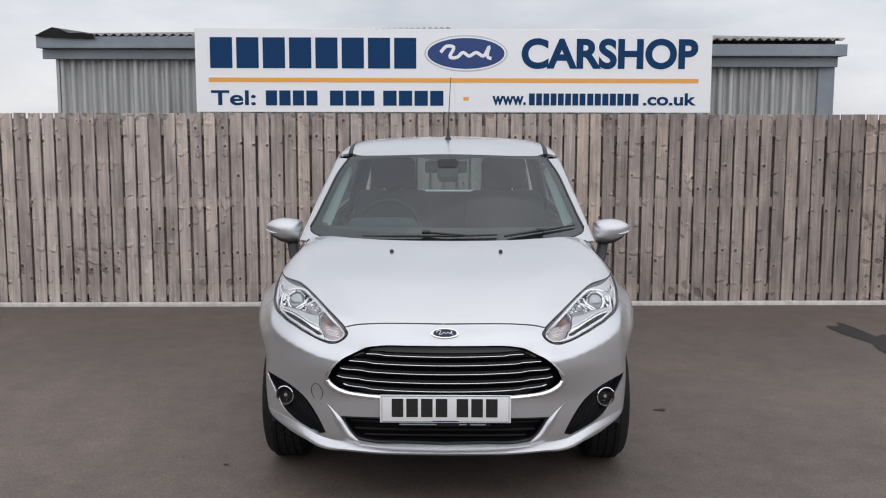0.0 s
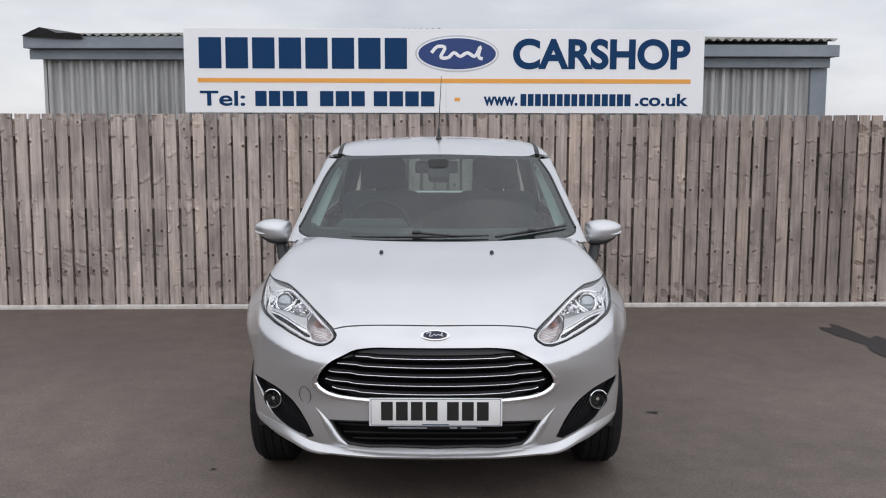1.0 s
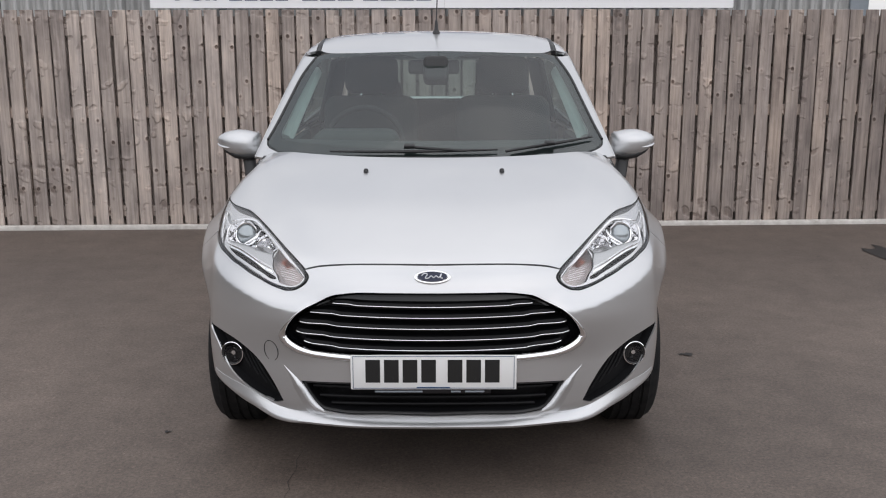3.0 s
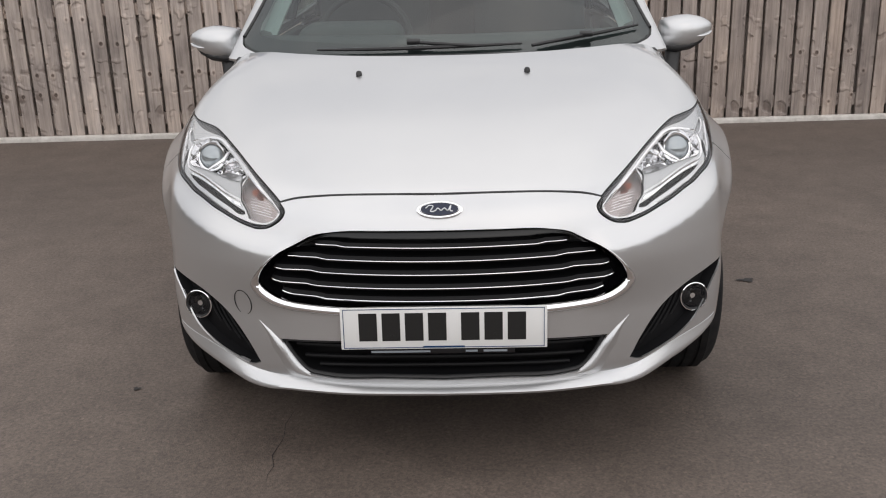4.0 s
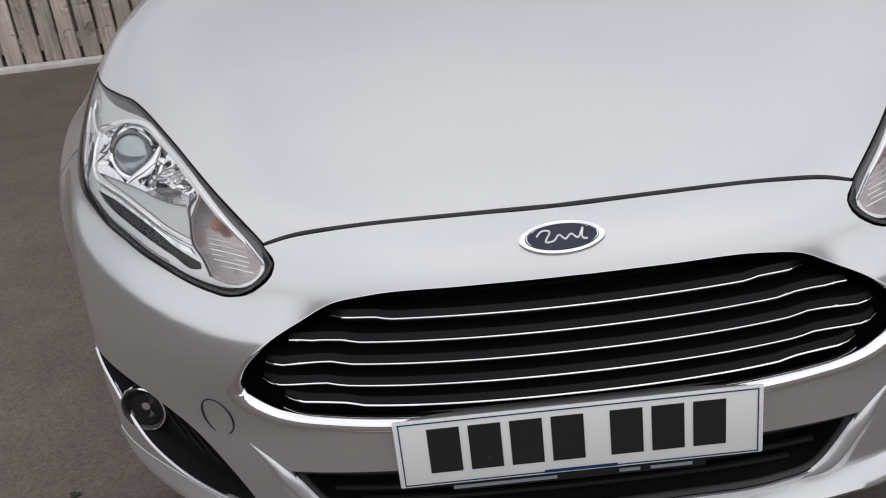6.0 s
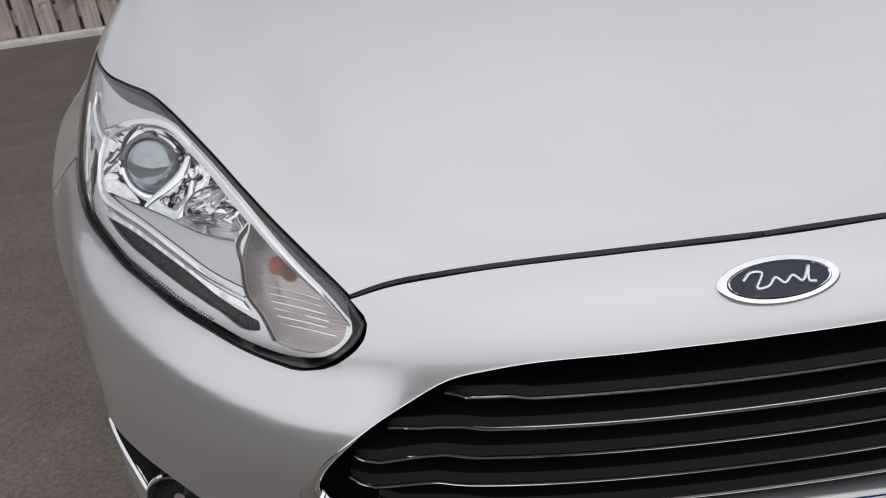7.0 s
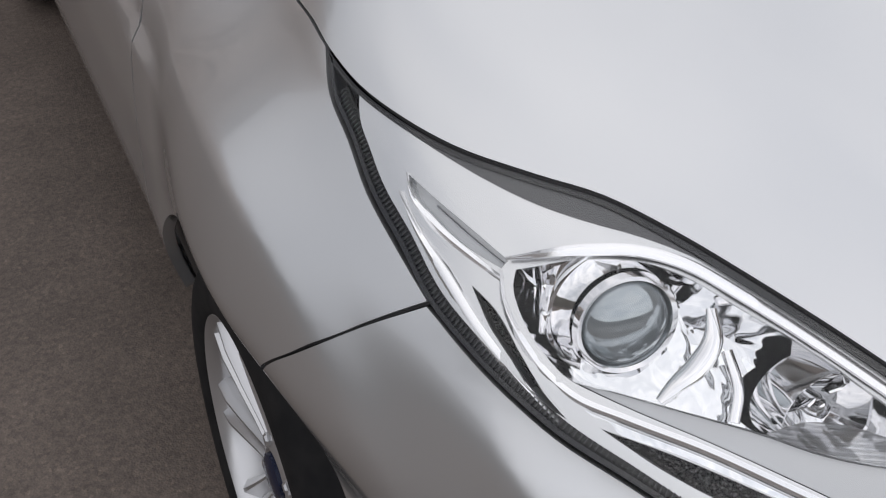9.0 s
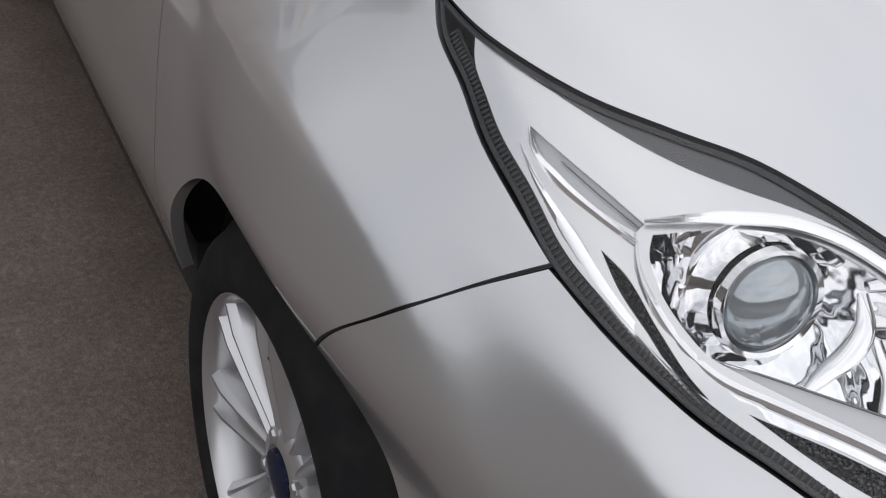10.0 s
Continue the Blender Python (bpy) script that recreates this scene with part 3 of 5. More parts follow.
def hermite(t, knots):
    """Smooth curve through knots (position, value), straight on beyond the ends."""
    if id(knots) not in SLOPES:
        k = np.array(knots, float)
        SLOPES[id(knots)] = (k[:, 0], k[:, 1], np.gradient(k[:, 1], k[:, 0]))
    px, py, d = SLOPES[id(knots)]
    t = np.asarray(t, float)
    i = np.clip(np.searchsorted(px, t) - 1, 0, len(px) - 2)
    h = px[i + 1] - px[i]
    s = (t - px[i]) / h
    sc = np.clip(s, 0, 1)
    v = ((1 + 2 * sc) * (1 - sc) ** 2 * py[i] + sc * (1 - sc) ** 2 * h * d[i]
         + sc * sc * (3 - 2 * sc) * py[i + 1] + sc * sc * (sc - 1) * h * d[i + 1])
    return v + np.where(s < 0, (t - px[0]) * d[0], 0) + np.where(s > 1, (t - px[-1]) * d[-1], 0)


def soft_max(k, *fs):
    """Largest of several distance-like fields, rounded over about k metres."""
    m = np.maximum.reduce(fs)
    return m + k * np.log(sum(np.exp((f - m) / k) for f in fs))


def step_up(v, a, b):
    s = np.clip((v - a) / (b - a), 0, 1)
    return s * s * (3 - 2 * s)


NOSE = [(.19, .11), (.24, .038), (.28, .020), (.35, .010), (.45, .006), (.55, .001), (.62, -.002), (.66, .002), (.70, .013), (.74, .033), (.78, .066), (.83, .14)]
SPINE = [(-.1, .725), (.06, .780), (.2, .843), (.4, .923), (.588, .986), (.75, 1.027), (.9, 1.045), (1.2, 1.05), (4.0, 1.05)]
WAIST = [(.2, .795), (.45, .806), (.6, .818), (.7, .828), (.83, .842), (1.0, .847), (1.2, .845), (1.6, .844), (2.6, .844), (3.2, .842), (3.9, .81)]
TAIL = [(.20, 3.90), (.45, 3.965), (.70, 3.955), (.95, 3.86), (1.1, 3.80)]


LAMP_FOOT = [(.28, .698), (.45, .686), (.60, .720), (.734, .773), (.80, .82)]


def body_field(x, y, z):
    """Below zero inside the painted lower body."""
    ax = np.abs(x)
    bow = .725 - .17 * step_up(.64 - z, 0, .22)
    front = hermite(z, NOSE) + .12 * ax ** 2 + bow * ax ** 4
    # shoulder of the bumper under the lamp
    front = front - .028 * step_up(hermite(ax, LAMP_FOOT) - z, .0, .068) * step_up(ax, .33, .43) * (1 - step_up(ax, .74, .80)) * step_up(z, .44, .60)
    f_front = (front - y) / np.sqrt(1 + (.24 * ax + 2.9 * ax ** 3) ** 2)
    fold = ax - .362 - .32 * np.clip(y - .06, 0, .6)
    spine = hermite(y, SPINE) - .052 * (fold + np.sqrt(fold ** 2 + .0002)) - .50 * ax ** 8 - .01 * ax ** 2
    f_top = (z - spine) * .93
    wide = hermite(y, WAIST)
    tuck = .20 * np.clip(z - .60, 0, 1) ** 1.6 + (.22 + .42 * step_up(y, .72, 1.1)) * np.clip(.50 - z, 0, 1) ** 1.7
    tuck = tuck + .050 * step_up(z, .70, .96) * step_up(y, .50, .85) * (1 - .5 * step_up(y, .85, 1.1))
    tuck = tuck + .034 * step_up(z, .76, .97) * step_up(y, .60, .84) * (1 - .5 * step_up(y, .9, 1.15))
    # crease along the doors
    tuck = tuck + .011 * step_up(z, .715, .75) * step_up(y, .92, 1.06)
    # wheel-arch flares stand a little proud of the flank
    flare = 0
    for wy in (.735, 3.02):
        r = np.hypot(y - wy, z - .297)
        flare = flare + .003 * np.exp(-((r - .34) / .07) ** 2) * step_up(z, .33, .52)
    # a crease round the wheel arch: upright inside it, falling away to the lamp outside
    beyond = np.hypot(y - .735, z - .297) - .497
    beyond = (beyond + np.sqrt(beyond ** 2 + .00006)) / 2
    swell = .055 * np.clip(1 - beyond / .095, 0, 1) ** 1.6 * step_up(y, .20, .36) * (1 - step_up(y, .62, 1.0)) * step_up(z, .54, .69)
    f_side = ax - (wide - tuck - .012 + flare + swell)
    f_tail = y - hermite(z, TAIL) + .10 * ax ** 4
    f_floor = .135 - z
    return soft_max(.028, f_front, f_top, f_side, f_tail, f_floor)


def gradient(field, p):
    e = 1e-4
    g = np.stack([field(*(p + e * a).T) - field(*(p - e * a).T) for a in np.eye(3)], 1)
    return g / np.linalg.norm(g, axis=1)[:, None]


def cast(field, origin, ways, near=0.02, far=1.7, n=34):
    """First surface point from inside, along each way."""
    ways = np.asarray(ways, float)
    origin = np.broadcast_to(np.asarray(origin, float), ways.shape)
    t = np.linspace(near, far, n)
    v = np.stack([field(*(origin + s * ways).T) for s in t])
    i = np.argmax(v > 0, axis=0)
    i = np.clip(i, 1, n - 1)
    lo, hi = t[i - 1], t[i]
    for _ in range(24):
        mid = (lo + hi) / 2
        out = field(*(origin + mid[:, None] * ways).T) > 0
        hi, lo = np.where(out, mid, hi), np.where(out, lo, mid)
    return origin + ((lo + hi) / 2)[:, None] * ways


HEART = (0.0, .95, .42)


def sphere_ways(ae):
    a, e = np.radians(np.asarray(ae, float)).T
    return np.stack([np.sin(a) * np.cos(e), -np.cos(a) * np.cos(e), np.sin(e)], 1)


def cabin_field(x, y, z):
    """Below zero inside the glasshouse."""
    ax = np.abs(x)
    f_screen = (.80 + (z - 1.03) * 2.19 + .35 * ax ** 2 - y) * .40
    f_side = (ax - (.722 - .25 * (z - 1.0) - .05 * np.clip(y - 2.6, 0, 2) ** 2)) * .92
    f_roof = z - (1.486 - .24 * np.clip(2.05 - y, 0, 2) ** 2 - .10 * ax ** 2 - 1.1 * np.clip(ax - .44, 0, 1) ** 2 - .05 * np.clip(y - 2.3, 0, 2) ** 2)
    f_rear = (y - (3.80 - .80 * (z - 1.0)) + .15 * ax ** 2) * .8
    f_foot = .90 - z
    return soft_max(.016, f_screen, f_side, f_roof, f_rear, f_foot)


def chart_sphere(v):
    p = cast(body_field, HEART, sphere_ways(v))
    return p, gradient(body_field, p)


def chart_top(v):
    v = np.asarray(v, float)
    o = np.c_[v, np.full(len(v), .45)]
    p = cast(body_field, o, np.tile((0, 0, 1.0), (len(v), 1)), 0.02, 1.2)
    return p, gradient(body_field, p)


def chart_flank(sign):
    """Along the car and, in degrees, round a line inside its flank."""
    def chart(v):
        v = np.asarray(v, float)
        b = np.radians(v[:, 1])
        o = np.c_[np.full(len(v), .25 * sign), v[:, 0] * .02, np.full(len(v), .45)]
        p = cast(body_field, o, np.c_[sign * np.cos(b), 0 * b, np.sin(b)], 0.02, 1.2)
        return p, gradient(body_field, p)
    return chart


def flank_uv(x, y, z):
    return (y / .02, math.degrees(math.atan2(z - .45, abs(x) - .25)))


def flank_of(y, z):
    """The flank chart's place of a point given along and above."""
    p = cast(body_field, [(0.5, y, z)], [(1.0, 0, 0)], 0.02, 0.6, 8)[0]
    return flank_uv(*p)


def sphere_of(y, z):
    p = cast(body_field, [(0.5, y, z)], [(1.0, 0, 0)], 0.02, 0.6, 8)[0]
    d = p - np.array(HEART)
    return (math.degrees(math.atan2(d[0], -d[1])), math.degrees(math.atan2(d[2], math.hypot(d[0], d[1]))))


def chart_cabin_top(v):
    v = np.asarray(v, float)
    o = np.c_[v, np.full(len(v), 1.0)]
    p = cast(cabin_field, o, np.tile((0, 0, 1.0), (len(v), 1)), 0.02, 0.8)
    return p, gradient(cabin_field, p)


def chart_screen(v):
    v = np.asarray(v, float)
    o = np.c_[v[:, 0], np.full(len(v), 2.0), v[:, 1]]
    p = cast(cabin_field, o, np.tile((0, -1.0, 0), (len(v), 1)), 0.02, 1.6)
    return p, gradient(cabin_field, p)


def chart_cabin_side(sign):
    def chart(v):
        v = np.asarray(v, float)
        o = np.c_[np.zeros(len(v)), v]
        p = cast(cabin_field, o, np.tile((sign * 1.0, 0, 0), (len(v), 1)), 0.02, 1.2)
        return p, gradient(cabin_field, p)
    return chart


WHEEL_Y, WHEEL_Z, ARCH = .735, .297, .338
REAR_Y = 3.02


def arch_points(wy, a0, a1, n=18):
    """Points (along, above) on a wheel arch's lip; 0 degrees is ahead, 90 is up."""
    return [(wy - ARCH * math.cos(radians(a)), WHEEL_Z + ARCH * math.sin(radians(a))) for a in np.linspace(a0, a1, n)]


LAMP_TOP = [(23.8, 17.4), (25.0, 18.75), (27.2, 20.15), (30.6, 21.95), (34.9, 23.95), (38.3, 25.4), (42.0, 26.75), (46.0, 27.95), (49.5, 28.65), (53.0, 28.75), (57.5, 28.85), (60.7, 29.2), (64.3, 29.8), (67.9, 30.8)]
LAMP_LOW = [(67.9, 30.8), (66.1, 29.0), (63.5, 27.5), (61.0, 25.7), (58.4, 24.2), (55.8, 22.5), (53.0, 21.3), (50.3, 20.3), (48.5, 19.7), (45.6, 19.0), (42.8, 18.2), (39.6, 17.5), (36.8, 16.7), (34.0, 16.0), (31.4, 15.3), (28.9, 14.8), (27.5, 14.65), (26.2, 14.9), (24.9, 15.7), (24.0, 16.7), (23.8, 17.4)]
GRILLE = [(0, 15.7), (8, 15.6), (16.2, 15.1), (18.9, 14.5), (21.2, 13.2), (23.9, 11.4), (26.7, 8.8), (28.1, 7.1), (28.35, 6.4), (27.9, 5.3), (26.1, 3.95), (23.6, 3.15), (20.6, 2.8), (17.6, 2.6), (8, 2.45), (0, 2.4)]
LOWER_TOP = [(0, -1.8), (16.4, -1.8), (25.0, -1.9)]
LOWER_END = [(25.0, -1.9), (24.3, -3.7), (23.0, -5.8), (21.5, -7.5), (18.7, -8.3), (9.3, -8.65), (0, -9.0)]
FOG_IN = [(49.6, 5.3), (43.4, 4.9), (37.8, 3.6), (33.9, 1.3), (30.8, -2.5), (28.9, -6.3)]
FOG_OUT = [(28.9, -6.3), (30.6, -6.8), (33.2, -5.9), (38.0, -4.0), (41.2, -2.0), (43.0, 0.0), (45.2, 2.3), (49.6, 5.3)]
BONNET_FRONT = [(0, 21.2), (8.7, 21.1), (19.3, 20.2), (22.9, 19.5), (25.2, 18.75)]
GAP = [(55.8, 22.5), (58.4, 20.6), (60.6, 18.8), (62.2, 17.4), (64.2, 15.6), (68.0, 11.6)]


def flip(v):
    return np.asarray(v, float) * (-1, 1)


# ---- the car: parts ----
LAMP_GREY = material("lamp_black", (0.035, 0.036, 0.038), 0.35)
SLAT_BLACK = material("slat_black", (0.007, 0.007, 0.008), 0.5)
bsdf(SLAT_BLACK).inputs["Specular IOR Level"].default_value = 0.18


def strip_along(name, chart, path, width, depth0, depth1, mat, parent, label="", thick=0.004):
    """A narrow band on the surface, centred on a path of the chart, from one depth to another across it."""
    v = np.asarray(path, float)
    p, n = chart(v)
    t = np.gradient(p, axis=0)
    s = np.cross(t, n)
    s /= np.linalg.norm(s, axis=1)[:, None]
    w = np.broadcast_to(np.asarray(width, float), (len(v),))[:, None] / 2
    a, b = p - s * w - n * depth0, p + s * w - n * depth1
    mid = (a + b) / 2 + n * thick * 0.6
    rows = [a - n * thick, a, mid, b, b - n * thick]
    m = len(v)
    verts = np.concatenate(rows)
    faces = [(r * m + i, r * m + i + 1, (r + 1) * m + i + 1, (r + 1) * m + i) for r in range(4) for i in range(m - 1)]
    ob = link_mesh(name, verts, faces, mat, parent, label, True)
    ob.data.set_sharp_from_angle(angle=radians(50))
    return ob


def seam(name, chart, path, parent, radius=0.007, sink=0.009):
    """Dark rubber in a panel gap."""
    p, n = chart(np.asarray(path, float))
    bm = bmesh.new()
    add_tube(bm, p - n * sink, radius, 6)
    return part(name, bm, TRIM, parent)


def disc_on(chart, uv, sink=0.0, roll=0.0):
    """A frame standing on the surface: z outwards, x along the car's width."""
    p, n = chart(np.array([uv], float))
    z = Vector(n[0])
    x = Vector((0, 0, 1)).cross(z).normalized()
    y = z.cross(x)
    m = Matrix((x, y, z)).transposed().to_4x4()
    m.translation = Vector(p[0]) - z * sink
    return m @ pose(0, 0, 0, 0, 0, roll)


def shrink(poly, by):
    """The outline moved inwards."""
    p = np.asarray(poly, float)
    t = np.roll(p, -1, 0) - np.roll(p, 1, 0)
    t /= np.linalg.norm(t, axis=1)[:, None] + 1e-9
    area = np.sum(p[:, 0] * np.roll(p[:, 1], -1) - np.roll(p[:, 0], -1) * p[:, 1])
    n = np.stack([-t[:, 1], t[:, 0]], 1) * (1 if area > 0 else -1)
    return p + n * by


def wall_between(name, chart, poly, d0, d1, mat, parent, label="", inset=0.0):
    """The side of a recess: a ring of surface from one depth to another."""
    p, n = chart(np.asarray(poly, float))
    q, nq = chart(shrink(poly, inset)) if inset else (p, n)
    m = len(p)
    verts = np.concatenate([p - n * d0, q - nq * d1])
    faces = [(i, (i + 1) % m, m + (i + 1) % m, m + i) for i in range(m)]
    return link_mesh(name, verts, faces, mat, parent, label, True)


def build_bodywork(car):
    """Painted panels and the gaps between them."""
    g_end = arch_points(WHEEL_Y, 67.1, 10, 18)
    down = [sphere_of(*q) for q in g_end]
    half = np.concatenate([
        spline([(a, e - .22) for a, e in BONNET_FRONT[:-1]] + [(24.85, 18.62)], .8)[:-1],
        spline([(24.85, 18.62), (23.66, 17.4), (23.8, 16.5), (24.75, 15.5), (26.1, 14.76), (27.45, 14.54)] + [(a, e - .12) for a, e in LAMP_LOW[5:-4][::-1]], .8)[:-1],
        spline([(55.8, 22.35)] + [(a, e - .08) for a, e in GAP[1:-1]] + [(down[0][0], down[0][1] - .08)], .8)[:-1],
        spline(down, .8)[:-1],
        spline([down[-1], (54, -3.6), (47.6, -5.0), (42.3, -6.3), (37.7, -8.0), (34.0, -9.2), (30.0, -9.9), (26, -10.2), (17.5, -10.4), (0, -10.6)], .8)])
    grille = mirror_closed(spline(GRILLE, .8))
    lower = mirror_closed(np.concatenate([spline(LOWER_TOP, .8)[:-1], spline(LOWER_END, .8)]))
    fog = outline(FOG_IN, FOG_OUT)
    bumper = panel("bumper", chart_sphere, mirror_closed(half), [grille, lower, fog, flip(fog)], .7, PAINT, car, .018, label="silver painted front bumper")
    # bonnet
    def lamp_xy():
        p, _ = chart_sphere(np.array(LAMP_TOP[1:]))
        return [(q[0] - .0012, q[1] + .0012) for q in p]
    edge = lamp_xy()
    front = [(q[0], q[1] + .0012) for q in chart_sphere(np.array([(a, e + .05) for a, e in BONNET_FRONT[:-1]]))[0]]
    half_b = np.concatenate([
        spline(front + [edge[0]], .014)[:-1],
        spline(edge + [(.7405, .691), (.7315, .772), (.7125, .853), (.6905, .917), (.667, .958)], .014)[:-1],
        spline([(.667, .958), (.64, .91), (.58, .845), (.48, .785), (.35, .745), (.18, .722), (0, .716)], .014)])
    bonnet = panel("bonnet", chart_top, mirror_closed(half_b), [], .016, PAINT, car, .014, label="silver painted bonnet")
    seam("seal", chart_top, mirror_closed(half_b)[:], car, .003, .008)
    # fenders, doors, rear
    for sign in (1, -1):
        ch = chart_flank(sign)
        pts = lambda some: [flank_uv(*q) for q in some]
        lampL = chart_sphere(np.array([(a + .12, e - .12) for a, e in LAMP_LOW[:6]]))[0]
        bon = [(.742, .693), (.733, .774), (.714, .855), (.692, .92), (.67, .965)]
        crest = [tuple(q) for q in chart_top(np.array(bon))[0]]
        tip = tuple(chart_sphere(np.array([(68.2, 30.85)]))[0][0])
        gap3 = [tuple(q) for q in chart_sphere(np.array([(a + .07, e + .07) for a, e in GAP[:-1]]))[0]]
        lip = [flank_of(*q) for q in arch_points(WHEEL_Y, 67.6, 172, 24)]
        run1 = pts([tip] + crest) + [flank_uv(.735, 1.062, .985)]
        run2 = [flank_uv(.735, 1.062, .985), flank_of(1.076, .90), flank_of(1.08, .74), flank_of(1.10, .5), flank_of(1.125, .30)]
        run3 = [flank_of(1.125, .30), lip[-1]]
        run4 = lip[::-1]
        run5 = [lip[0]] + pts(gap3[::-1])
        run6 = pts([gap3[0]] + [tuple(q) for q in lampL[:5][::-1]])
        poly = np.concatenate([spline(r, .7)[:-1] if len(r) > 2 else np.linspace(r[0], r[1], 12)[:-1] for r in (run1, run2, run3, run4, run5, run6)])
        panel("fender", ch, poly, [], .8, PAINT, car, .016, label="silver front wing")
        seam("seal", ch, spline(run5, .7), car, .003, .007)
        # doors and rear quarter
        d1 = outline([flank_uv(.735, 1.066, .985), flank_of(1.080, .90), flank_of(1.084, .74), flank_of(1.104, .5), flank_of(1.129, .30)],
                     [flank_of(1.129, .30), flank_of(1.7, .28), flank_of(2.12, .28)],
                     [flank_of(2.12, .28), flank_of(2.15, .6), flank_of(2.13, .95)],
                     [flank_of(2.13, .95), flank_uv(.735, 1.6, .985), flank_uv(.735, 1.066, .985)], step=2.0)
        door = panel("door", ch, d1, [], 2.5, PAINT, car, .014, label="silver front door")
        lip2 = [flank_of(*q) for q in arch_points(REAR_Y, 8, 172, 20)]
        d2 = outline([flank_of(2.135, .95), flank_of(2.165, .6), flank_of(2.135, .28)],
                     [flank_of(2.135, .28), flank_of(2.5, .28), lip2[0]], lip2,
                     [lip2[-1], flank_of(3.8, .36)], [flank_of(3.8, .36), flank_of(3.8, .65), flank_of(3.72, .95)],
                     [flank_of(3.72, .95), flank_of(2.9, .97), flank_of(2.135, .95)], step=2.0)
        panel("rear_quarter", ch, d2, [], 3.0, PAINT, car, .014)
        bm = bmesh.new()
        add_box(bm, (.10, 1.62, .12), pose(sign * .715, 1.97, .255), .02)
        part("sill", bm, TRIM, car)
        # arch liners
        for wy in (WHEEL_Y, REAR_Y):
            bm = bmesh.new()
            ring = []
            for k in range(25):
                a = radians(-8 + 196 * k / 24)
                r = ARCH - .012
                ring.append([bm.verts.new((sign * x, wy - r * s * math.cos(a), WHEEL_Z + r * s * math.sin(a))) for x, s in ((.77, 1.0), (.60, 1.0), (.50, .9), (.50, .2))])
            for p, q in zip(ring, ring[1:]):
                for k in range(3):
                    bm.faces.new((p[k], p[k + 1], q[k + 1], q[k]))
            part("arch_liner", bm, TRIM, car, "black plastic wheel-arch liner")
    # tail and underside
    def chart_tail(v):
        v = np.asarray(v, float)
        p = cast(body_field, np.c_[v[:, 0], np.full(len(v), 2.5), v[:, 1]], np.tile((0, 1.0, 0), (len(v), 1)), .02, 2.0)
        return p, gradient(body_field, p)
    panel("tailgate", chart_tail, outline([(-.78, .35), (.78, .35)], [(.78, .35), (.80, .7), (.72, 1.0)], [(.72, 1.0), (-.72, 1.0)], [(-.72, 1.0), (-.80, .7), (-.78, .35)], step=.05), [], .06, PAINT, car, .014)
    bm = bmesh.new()
    add_box(bm, (1.30, 3.35, .05), pose(0, 2.05, .235), .02)
    add_box(bm, (1.05, .30, .03), pose(0, .30, .245), .01)
    part("underbody", bm, TRIM, car)
    bm = bmesh.new()
    add_box(bm, (1.40, .05, .40), pose(0, .52, .55), .01)
    add_box(bm, (1.06, .05, .30), pose(0, .30, .50), .01)
    part("front_crossmember", bm, TRIM, car)
    return bumper


